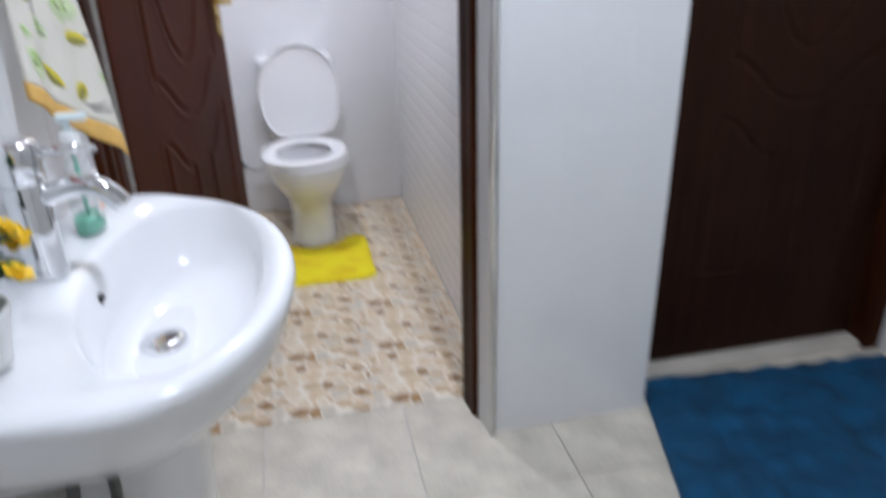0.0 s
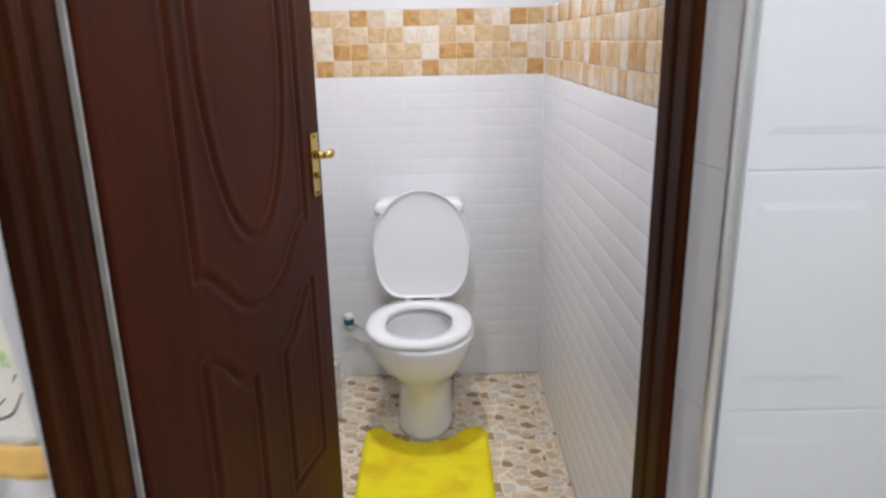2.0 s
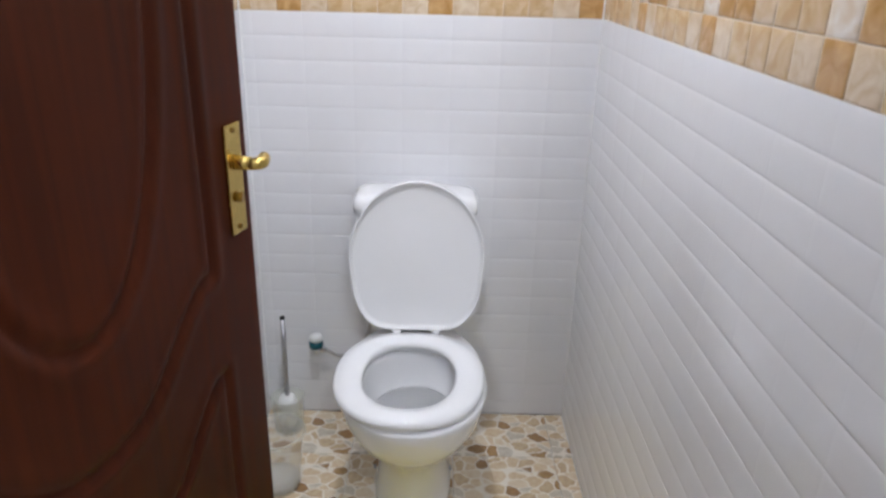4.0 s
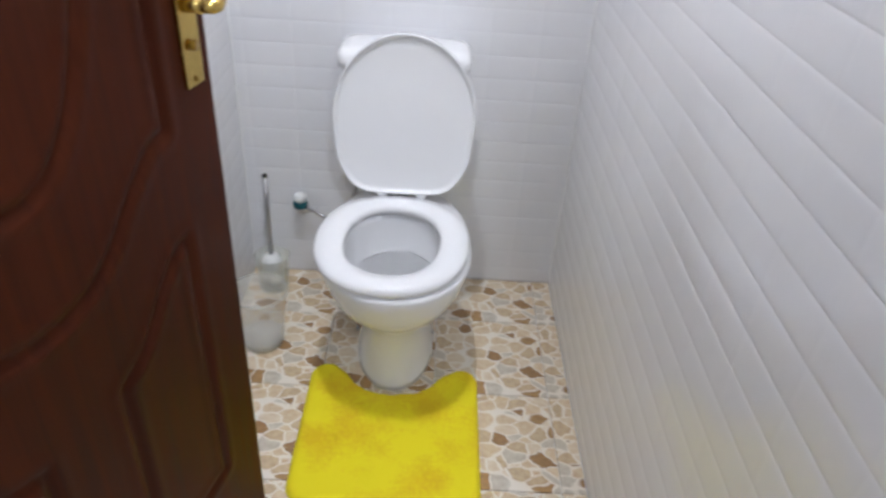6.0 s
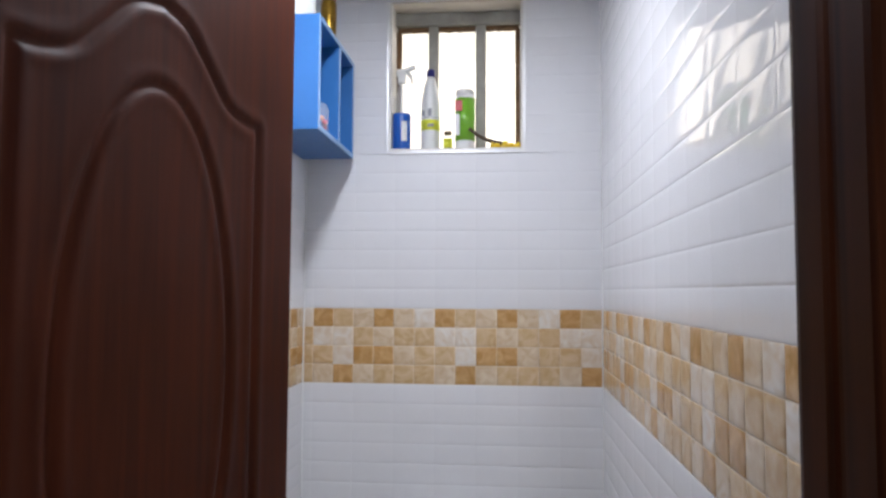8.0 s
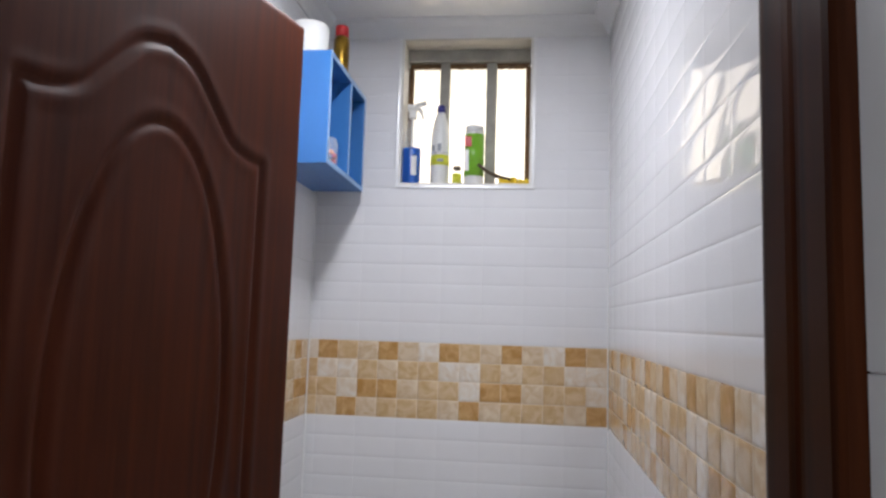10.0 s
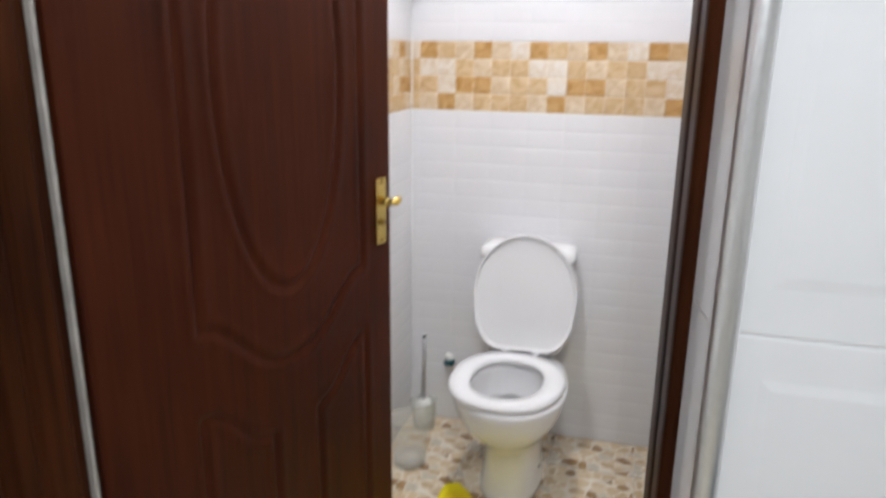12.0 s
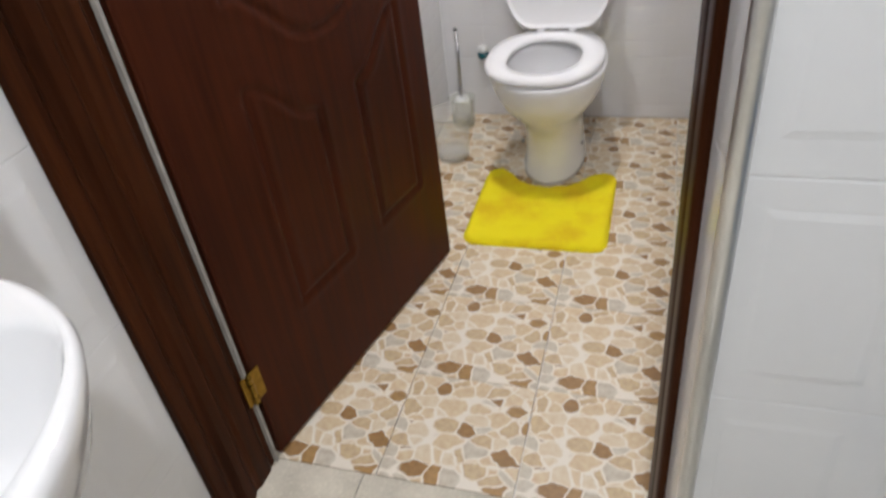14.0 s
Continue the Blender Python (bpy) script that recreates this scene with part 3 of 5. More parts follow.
bmesh.ops.translate(bm, vec=(VX, 0, VZ - 0.018), verts=bm.verts[:])
part("body", bm, CHROME, valve, "chrome body", True)
part("outlet", tube([(VX, -0.030, VZ - 0.018), (VX + 0.030, -0.032, VZ - 0.016)], 0.0085, 14), CHROME, valve, "chrome outlet", True)
knob = part("knob", lathe([(0.014, VZ - 0.012), (0.021, VZ - 0.008), (0.021, VZ + 0.010), (0.014, VZ + 0.014)], VX, -0.032, 18), TEAL, valve, "dark teal knob", True)
part("knob_cap", lathe([(0.018, VZ + 0.014), (0.020, VZ + 0.020), (0.017, VZ + 0.032), (0.008, VZ + 0.037)], VX, -0.032, 18), PLASTIC_W, knob, "white knob cap", True)
part("hose", tube(smooth_path([(VX + 0.030, -0.032, VZ - 0.016), (VX + 0.075, -0.035, VZ - 0.035), (VX + 0.13, -0.050, VZ + 0.0), (VX + 0.165, -0.075, VZ + 0.07), (VX + 0.175, -0.085, VZ + 0.14)]), 0.0055, 12), STEEL, valve, "braided steel hose", True)

# ---------------------------------------------------------------- toilet door
HX, HY = -0.888, -1.714
EX, EY = -0.698, -0.9215
LEAF_W, LEAF_H = 0.815, 2.095
LEAF_TURN = math.degrees(math.atan2(EY - HY, EX - HX))


def leaf_lines():
    """The pressed lines of the leaf, in u (from the hinge) and v (up)."""
    L = []
    c = 0.449
    top = smooth_path([(0.206, 1.793, 0), (0.245, 1.796, 0), (0.295, 1.812, 0), (0.345, 1.860, 0), (0.395, 1.906, 0), (c, 1.922, 0)], 6)
    top = [(p.x, p.y) for p in top] + [(2 * c - p.x, p.y) for p in reversed(top[:-1])]
    low = smooth_path([(0.206, 0.944, 0), (0.240, 0.938, 0), (0.290, 0.900, 0), (0.345, 0.850, 0), (0.395, 0.824, 0), (c, 0.816, 0)], 6)
    low = [(p.x, p.y) for p in low] + [(2 * c - p.x, p.y) for p in reversed(low[:-1])]
    L.append(top + list(reversed(low)) + [top[0]])
    L.append([(c + 0.172 * math.cos(a), 1.383 + 0.419 * math.sin(a)) for a in [2 * math.pi * i / 60 for i in range(61)]])
    shape = smooth_path([(0.197, 0.780, 0), (0.228, 0.775, 0), (0.270, 0.742, 0), (0.320, 0.690, 0), (0.378, 0.664, 0)], 5)
    shape = [(p.x, p.y) for p in shape]
    left = [(0.197, 0.303)] + shape + [(0.378, 0.303), (0.197, 0.303)]
    L.append(left)
    L.append([(2 * c - x, y) for x, y in left])
    return L


def leaf_mesh():
    nu, nv = 164, 350
    u = np.linspace(0, LEAF_W, nu)
    v = np.linspace(0, LEAF_H, nv)
    U, V = np.meshgrid(u, v)
    P = np.stack([U.ravel(), V.ravel()], 1)
    dist = np.full(len(P), 9.0)
    for line in leaf_lines():
        q = np.array(line)
        for a, b in zip(q[:-1], q[1:]):
            d = b - a
            t = np.clip(((P - a) @ d) / max(d @ d, 1e-12), 0, 1)
            near = a + t[:, None] * d
            dist = np.minimum(dist, np.hypot(*(P - near).T))
    h = -0.0050 * np.exp(-(dist / 0.0070) ** 2) + 0.0016 * np.exp(-((dist - 0.018) / 0.010) ** 2)
    edge = np.minimum(np.minimum(P[:, 0], LEAF_W - P[:, 0]), np.minimum(P[:, 1], LEAF_H - P[:, 1]))
    h = h - 0.003 * np.exp(-(edge / 0.003) ** 2)
    t = 0.040
    front = np.stack([P[:, 0], -h, P[:, 1]], 1)
    back = np.stack([P[:, 0], t + h, P[:, 1]], 1)
    idx = np.arange(nu * nv).reshape(nv, nu)
    A, B, C, E = idx[:-1, :-1].ravel(), idx[:-1, 1:].ravel(), idx[1:, 1:].ravel(), idx[1:, :-1].ravel()
    faces = np.concatenate([np.stack([A, B, C, E], 1), np.stack([E, C, B, A], 1) + nu * nv])
    loop = np.concatenate([idx[0, :], idx[1:, -1], idx[-1, -2::-1], idx[-2:0:-1, 0]])
    nxt = np.roll(loop, -1)
    side = np.stack([nxt, loop, loop + nu * nv, nxt + nu * nv], 1)
    me = bpy.data.meshes.new("leaf")
    me.from_pydata(np.concatenate([front, back]).tolist(), [], np.concatenate([faces, side]).tolist())
    me.polygons.foreach_set("use_smooth", [True] * len(faces) + [False] * len(side))
    me.materials.append(DOOR_WOOD)
    return me


LEAF_MESH = leaf_mesh()
door = thing("panelled_door", "dark mahogany panelled door standing ajar into the toilet", "door")
door.matrix_basis = pose(HX, HY, 0.006, 0, 0, LEAF_TURN)
leaf = new("leaf", LEAF_MESH)
leaf.parent = door
leaf.location = (0.012, 0.0, 0)
leaf.scale = ((LEAF_W - 0.012) / LEAF_W, 1, 1)


def lever_set(parent, y, sign, u, v):
    """Plate and lever on one face of a leaf; sign points out of the face."""
    plate = part("handle_plate", boxed(u - 0.0195, min(y, y + sign * 0.006), v - 0.103, u + 0.0195, max(y, y + sign * 0.006), v + 0.054, 0.002), BRASS, parent, "brass handle plate")
    neck = tube([(u, y + sign * 0.004, v), (u, y + sign * 0.030, v)], [0.011, 0.009], 16)
    part("lever", tube(smooth_path([(u, y + sign * 0.020, v), (u + 0.000, y + sign * 0.034, v), (u + 0.008, y + sign * 0.042, v + 0.001), (u + 0.016, y + sign * 0.040, v + 0.002), (u + 0.023, y + sign * 0.038, v + 0.003), (u + 0.029, y + sign * 0.035, v + 0.003)], 6),
                      [0.0085] * 8 + [0.0092] * 16 + [0.0075] * 7, 14, neck), BRASS, plate, "brass lever", True)
    part("keyhole", tube([(u, y + sign * 0.005, v - 0.050), (u, y + sign * 0.012, v - 0.050)], 0.0075, 14), OLD_BRASS, plate, "brass lock cylinder", True)
    for dz in (-0.094, 0.045):
        part("screw", tube([(u, y + sign * 0.005, v + dz), (u, y + sign * 0.0078, v + dz)], 0.004, 10), OLD_BRASS, plate)


lever_set(door, -0.0005, -1, 0.767, 1.083)
lever_set(door, 0.0405, 1, 0.767, 1.083)
for hz in (0.225, 1.86):
    bm = bmesh.new()
    for k in range(4):
        z0 = hz - 0.036 + 0.018 * k
        tube([(-0.003, -0.006, z0 + 0.001), (-0.003, -0.006, z0 + 0.017)], 0.0070 if k % 2 else 0.0078, 12, bm)
    for sz in (-1, 1):
        lathe([(0.004, hz + sz * 0.036), (0.006, hz + sz * 0.039), (0.003, hz + sz * 0.043)], -0.003, -0.006, 10, True, bm)
    box(bm, -0.001, -0.0035, hz - 0.038, 0.030, 0.0005, hz + 0.038, 0.001)
    box(bm, -0.022, -0.0035, hz - 0.038, -0.004, 0.0005, hz + 0.038, 0.001)
    part("hinge", bm, OLD_BRASS, door, "stained brass hinge")


# ---------------------------------------------------------------- door frame
def lining(name, x_wall, sign, y0, prof, z1, material, label):
    rings = [[(x_wall + sign * a, y0 + b, z) for a, b in prof] for z in (0.0, z1)]
    return tagged(link(name, loft(rings), material), label, "door frame", kind="structure")


left_prof = [(0.0, 0.0), (0.016, 0.0), (0.020, 0.005), (0.021, 0.030), (0.016, 0.038), (0.016, 0.044), (0.022, 0.052), (0.026, 0.060), (0.026, 0.085),
             (0.022, 0.093), (0.022, 0.100), (0.027, 0.108), (0.028, 0.150), (0.024, 0.158), (0.024, 0.178), (0.0, 0.178)]
lining("trim_left_jamb", X_HALL - 0.006, 1, Y_HALL + 0.004, left_prof, 2.14, FRAME_WOOD, "dark varnished moulded door jamb")
right_prof = [(0.0, 0.0), (0.034, 0.0), (0.038, 0.002), (0.041, 0.006), (0.0425, 0.012), (0.044, 0.045), (0.0445, 0.049), (0.046, 0.053), (0.0475, 0.060), (0.050, 0.090), (0.049, 0.097), (0.046, 0.100), (0.0, 0.100)]
lining("trim_right_jamb", -0.050, -1, -1.822, right_prof, 2.14, FRAME_WOOD, "dark varnished moulded door jamb")
# added strip: paints the lit wall glimpsed between jamb and door
tagged(link("trim_lit_gap_strip", boxed(-0.930, -1.7225, 0, -0.8868, -1.7150, 2.10, 0.001), GAP_LIT), "pale strip added for the lit wall seen through the hinge gap", "trim", kind="structure")
tagged(link("trim_head", boxed(-0.90, -1.822, 2.105, -0.094, -1.724, 2.139, 0.004), FRAME_WOOD), "dark varnished door head", "door frame", kind="structure")
# splayed white return beside the right jamb, and the metal bead on the corner
ret = [(-0.0785, -1.8225), (-0.0640, -1.903), (-0.0500, -1.903), (-0.0500, -1.8225)]
reveal = tagged(link("trim_return", slab([(x + 0.0016, y + 0.0005) for x, y in ret], 0, 2.14), GROUT), "narrow white tiled reveal beside the jamb", "reveal", kind="structure")
for k in range(8):
    z0, z1 = max(0.0, -0.0395 + 0.3105 * k), min(2.14, -0.0395 + 0.3105 * (k + 1))
    if z1 - z0 > 0.02:
        part("hall_tile", slab(ret, z0 + 0.0008, z1 - 0.0008), HALL_TILE, reveal)
bead = [(-0.0595 + 0.0110 * math.cos(radians(a)), -1.9050 + 0.0095 * math.sin(radians(a))) for a in range(0, 360, 24)]
tagged(link("trim_bead", slab(bead, 0, 2.5), ALU, smooth=True), "satin metal corner bead on the tiled wall", "trim", kind="structure")

# ---------------------------------------------------------------- window
window = tagged(link("window_1", boxed(WIN[0] - 0.005, 0.165, WIN[2], WIN[1] + 0.005, 0.170, WIN[2] + 0.01), OLD_WHITE), "small barred window with bright daylight behind", "window", kind="structure")
for q in [(WIN[0], WIN[2], WIN[0] + 0.008, WIN[3]), (WIN[1] - 0.008, WIN[2], WIN[1], WIN[3])]:
    part("reveal", boxed(q[0], 0.0, q[1], q[2], 0.165, q[3], 0.001), OLD_WHITE, window)
part("window_sill", boxed(WIN[0], -0.001, WIN[2], WIN[1], 0.165, WIN[2] + 0.008, 0.001), OLD_WHITE, window, "worn white sill")
part("reveal_head", boxed(WIN[0] + 0.008, 0.0, WIN[3] - 0.008, WIN[1] - 0.008, 0.165, WIN[3], 0.001), STONE_SILL, window)
# metal angle round the opening
for q in [(WIN[0] - 0.010, WIN[2] - 0.010, WIN[0], WIN[3]), (WIN[1], WIN[2] - 0.010, WIN[1] + 0.010, WIN[3]), (WIN[0], WIN[2] - 0.010, WIN[1], WIN[2])]:
    part("edge_trim", boxed(q[0], -0.004, q[1], q[2], 0.004, q[3], 0.001), ALU, window, "bright metal edge strip")
FY = 0.100
part("top_rail", boxed(WIN[0] + 0.008, FY - 0.02, 2.412, WIN[1] - 0.008, FY + 0.03, 2.454, 0.004), GREY_WOOD, window, "grey weathered top rail")
part("sash_rail", boxed(WIN[0] + 0.012, FY, 2.398, WIN[1] - 0.012, FY + 0.02, 2.412, 0.003), DIRT, window, "rusty dark sash rail")
for x0, x1 in ((-0.556, -0.524), (-0.398, -0.364)):
    part("window_bar", boxed(x0, FY - 0.015, WIN[2] + 0.008, x1, FY + 0.02, 2.411, 0.003), GREY_WOOD, window, "grey wooden upright bar")
for x0, x1 in ((WIN[0] + 0.008, WIN[0] + 0.024), (WIN[1] - 0.024, WIN[1] - 0.008)):
    part("sash_stile", boxed(x0, FY, WIN[2] + 0.008, x1, FY + 0.02, 2.400, 0.002), DIRT, window, "stained sash stile")
rng = random.Random(8)
for x0, x1 in ((-0.650, -0.556), (-0.524, -0.398), (-0.364, -0.266)):
    pane = part("pane", boxed(x0, FY + 0.012, WIN[2] + 0.008, x1, FY + 0.016, 2.412), PANE, window, "frosted pane")
    pane.visible_shadow = False
    # ragged dirt along the top of the pane
    out = [(x0, 2.400)] + [(x0 + (x1 - x0) * i / 14, 2.399 - rng.uniform(0.001, 0.006)) for i in range(15)] + [(x1, 2.400)]
    bm = slab(out, 0, 0.002)
    bmesh.ops.rotate(bm, matrix=Matrix.Rotation(radians(90), 3, "X"), verts=bm.verts[:])
    bmesh.ops.translate(bm, vec=(0, FY + 0.011, 0), verts=bm.verts[:])
    part("dirt_crust", bm, DIRT, window)
tagged(link("backdrop", boxed(-1.8, 0.60, 1.2, 0.9, 0.62, 3.4), DAYLIGHT), "bright outdoor light behind the window", "backdrop", kind="structure")

# ---------------------------------------------------------------- things on the window sill
SZ = WIN[2] + 0.008


def bottle(name, label, category, x, y, profile, material, top=None, band=None):
    ob = thing(name, label, category, "bottles on the window sill")
    part("body", lathe([(r, SZ + z) for r, z in profile], x, y, 26), material, ob, "", True)
    if top:
        part("cap", lathe([(r, SZ + z) for r, z in top[0]], x, y, 22), top[1], ob, "", True)
    for prof, m2, lab in band or ():
        part("label_band", lathe([(r, SZ + z) for r, z in prof], x, y, 26), m2, ob, lab, True)
    return ob


bottle("bleach_bottle", "white plastic bottle with navy cap and yellow label band", "bottle", -0.545, 0.055,
       [(0.028, 0), (0.031, 0.004), (0.031, 0.15), (0.029, 0.175), (0.022, 0.215), (0.014, 0.243), (0.011, 0.248)], PLASTIC_W,
       ([(0.0135, 0.248), (0.0135, 0.270), (0.011, 0.272)], PLASTIC_NAVY),
       [([(0.0316, 0.066), (0.0316, 0.100)], PLASTIC_LIME, "yellow label band"), ([(0.0315, 0.106), (0.0315, 0.108)], GREY_PRINT, "")])
bb = bpy.data.objects["bleach_bottle"]
for x0, x1, z0, z1 in ((-0.550, -0.538, 0.112, 0.136), (-0.568, -0.560, 0.112, 0.130), (-0.551, -0.530, 0.076, 0.086)):
    part("print_bar", boxed(x0, 0.0225, SZ + z0, x1, 0.0250, SZ + z1, 0.0005), GREY_PRINT, bb, "grey printed bars")
tin = bottle("scouring_powder", "green and white scouring powder tube with red mark", "powder tube", -0.431, 0.052,
             [(0.030, 0), (0.032, 0.004), (0.032, 0.178), (0.030, 0.181)], PLASTIC_W,
             ([(0.0305, 0.181), (0.0305, 0.197), (0.027, 0.200)], PLASTIC_W),
             [([(0.0326, 0.030), (0.0326, 0.170)], PLASTIC_G, "green printed sleeve")])
part("red_mark", boxed(-0.461, 0.0195, SZ + 0.125, -0.437, 0.0215, SZ + 0.160, 0.001), RED_PRINT, tin, "red mark")
part("white_patch", boxed(-0.460, 0.0195, SZ + 0.045, -0.446, 0.0225, SZ + 0.115, 0.001), PLASTIC_W, tin, "white printed patch")
spray = thing("spray_bottle", "clear and blue spray bottle with a white trigger", "spray bottle", "bottles on the window sill")
SXX, SYY = -0.640, 0.052
part("body", lathe([(0.027, SZ), (0.030, SZ + 0.005), (0.030, SZ + 0.105), (0.029, SZ + 0.150), (0.024, SZ + 0.185), (0.014, SZ + 0.222), (0.012, SZ + 0.232)], SXX, SYY, 24), CLEAR, spray, "clear body", True)
part("blue_sleeve", lathe([(0.0305, SZ + 0.002), (0.0308, SZ + 0.008), (0.0308, SZ + 0.118), (0.0290, SZ + 0.124)], SXX, SYY, 24), PLASTIC_B, spray, "blue sleeve", True)
part("sleeve_picture", boxed(SXX + 0.004, SYY - 0.0325, SZ + 0.030, SXX + 0.022, SYY - 0.026, SZ + 0.095, 0.002), PLASTIC_W, spray, "pale picture patch")
bm = boxed(SXX - 0.013, SYY - 0.013, SZ + 0.228, SXX + 0.013, SYY + 0.013, SZ + 0.256, 0.003)
box(bm, SXX - 0.020, SYY - 0.010, SZ + 0.252, SXX + 0.014, SYY + 0.010, SZ + 0.276, 0.006)
tube(smooth_path([(SXX - 0.010, SYY, SZ + 0.266), (SXX + 0.018, SYY, SZ + 0.274), (SXX + 0.044, SYY, SZ + 0.282)], 4), 0.0085, 10, bm)
tube(smooth_path([(SXX + 0.018, SYY, SZ + 0.264), (SXX + 0.030, SYY, SZ + 0.248), (SXX + 0.034, SYY, SZ + 0.226)], 4), [0.007] * 5 + [0.0045] * 4, 8, bm)
part("dip_tube", tube([(SXX, SYY, SZ + 0.02), (SXX, SYY, SZ + 0.235)], 0.003, 8), PLASTIC_W, spray, "white dip tube")
part("trigger", bm, PLASTIC_W, spray, "white trigger head")
vial = thing("small_jar", "small clear jar with a yellow label", "jar", "bottles on the window sill")
part("body", lathe([(0.014, SZ), (0.015, SZ + 0.003), (0.015, SZ + 0.050), (0.012, SZ + 0.055)], -0.487, 0.055, 18), CLEAR, vial, "clear body", True)
part("label_band", lathe([(0.0154, SZ + 0.006), (0.0154, SZ + 0.040)], -0.487, 0.055, 18), PLASTIC_LIME, vial, "yellow label", True)
part("lid", lathe([(0.013, SZ + 0.055), (0.013, SZ + 0.064), (0.011, SZ + 0.066)], -0.487, 0.055, 18), DARK_HANDLE, vial, "dark lid", True)
scrub = thing("scrub_brush", "scrubbing brush with dark handle and yellow bristles", "brush", "bottles on the window sill")
part("handle", tube(smooth_path([(-0.415, 0.018, SZ + 0.066), (-0.380, 0.020, SZ + 0.040), (-0.335, 0.024, SZ + 0.022), (-0.290, 0.030, SZ + 0.016)]), [0.0055] * 12 + [0.007] * 13, 10), DARK_HANDLE, scrub, "dark wooden handle", True)
bm = bmesh.new()
rng = random.Random(4)
for i in range(46):
    x, y = rng.uniform(-0.345, -0.246), rng.uniform(0.012, 0.050)
    h = rng.uniform(0.010, 0.024)
    lathe([(0.006, SZ), (0.008, SZ + h * 0.5), (0.004, SZ + h)], x, y, 7, True, bm)
part("bristles", bm, PLASTIC_Y, scrub, "yellow bristle tufts")

# ---------------------------------------------------------------- blue wall cabinet
cab = thing("wall_cabinet", "blue painted open wall cabinet with two compartments", "cabinet")
CX0, CX1, CY0, CY1, CZ0, CZ1 = X_LEFT, -0.782, -0.455, -0.040, 1.938, 2.245
T = 0.014
part("side_panel", boxed(CX0, CY0, CZ0, CX1, CY0 + T, CZ1, 0.001), BLUE_PAINT, cab)
part("side_panel", boxed(CX0, CY1 - T, CZ0, CX1, CY1, CZ1, 0.001), BLUE_PAINT, cab)
part("bottom_panel", boxed(CX0, CY0 + T, CZ0, CX1, CY1 - T, CZ0 + T, 0.001), BLUE_PAINT, cab)
part("top_panel", boxed(CX0, CY0 + T, CZ1 - T, CX1, CY1 - T, CZ1, 0.001), BLUE_PAINT, cab)
part("divider", boxed(CX0, -0.235, CZ0 + T, CX1, -0.235 + T, CZ1 - T, 0.001), BLUE_PAINT, cab)
part("back_panel", boxed(CX0, CY0 + T, CZ0 + T, CX0 + 0.006, CY1 - T, CZ1 - T), BLUE_PAINT, cab)
for y0, y1, z0, z1 in ((CY0, CY0 + T, CZ0, CZ1), (CY1 - T, CY1, CZ0, CZ1), (CY0 + T, CY1 - T, CZ0, CZ0 + T), (CY0 + T, CY1 - T, CZ1 - T, CZ1), (-0.235, -0.235 + T, CZ0 + T, CZ1 - T)):
    part("edge_band", boxed(CX1, y0, z0, CX1 + 0.0015, y1, z1), BLUE_EDGE, cab, "pale edge band")
jar = thing("bead_jar", "glass jar of red and pink pieces in the blue cabinet", "jar")
part("glass", lathe([(0.030, CZ0 + T), (0.034, CZ0 + T + 0.004), (0.034, CZ0 + T + 0.075), (0.028, CZ0 + T + 0.088)], -0.825, -0.315, 22), CLEAR, jar, "clear glass", True)
rng = random.Random(12)
for i in range(16):
    a, r = rng.uniform(0, 6.28), 0.025 * math.sqrt(rng.random())
    bm = bmesh.new()
    bmesh.ops.create_icosphere(bm, subdivisions=1, radius=0.0085)
    bmesh.ops.translate(bm, vec=(-0.825 + r * math.cos(a), -0.315 + r * math.sin(a), CZ0 + T + 0.009 + 0.014 * (i // 5)), verts=bm.verts[:])
    part("bead", bm, PINK if i % 3 else ORANGE_PRINT, jar, "", True)
roll = thing("paper_roll", "white paper roll lying on top of the blue cabinet", "paper roll")
part("roll", lathe([(0.052, CZ1), (0.055, CZ1 + 0.004), (0.055, CZ1 + 0.094), (0.052, CZ1 + 0.098), (0.020, CZ1 + 0.098), (0.019, CZ1 + 0.01)], -0.870, -0.380, 28), PLASTIC_W, roll, "white paper", True)
can = thing("spray_can", "slim red and gold can on top of the blue cabinet", "can")
part("body", lathe([(0.022, CZ1), (0.023, CZ1 + 0.003), (0.023, CZ1 + 0.110), (0.018, CZ1 + 0.120)], -0.812, -0.250, 20), OLD_BRASS, can, "gold body", True)
part("cap", lathe([(0.020, CZ1 + 0.120), (0.020, CZ1 + 0.150), (0.016, CZ1 + 0.153)], -0.812, -0.250, 20), RED_PRINT, can, "red cap", True)

# ---------------------------------------------------------------- ceiling lamps
for nm, (lx, ly, lz) in (("toilet", TOILET_LAMP), ("hall", HALL_LAMP)):
    lamp = thing("ceiling_lamp", "flat round white ceiling lamp, switched on", "lamp", "ceiling lamps")
    part("base", lathe([(0.115, 2.498), (0.120, 2.505), (0.120, 2.512)], lx, ly, 36), PLASTIC_W, lamp, "white base", True)
    part("rim", lathe([(0.112, 2.478), (0.118, 2.480), (0.120, 2.498), (0.108, 2.498), (0.106, 2.480)], lx, ly, 36, False), PLASTIC_W, lamp, "white rim", True)
    part("diffuser", lathe([(0.105, 2.484), (0.105, 2.496)], lx, ly, 36), LAMP_GLOW, lamp, "glowing diffuser")

# ---------------------------------------------------------------- wash basin
basin = thing("wash_basin", "white ceramic pedestal wash basin on the hall wall", "wash basin")
BCY = -2.440


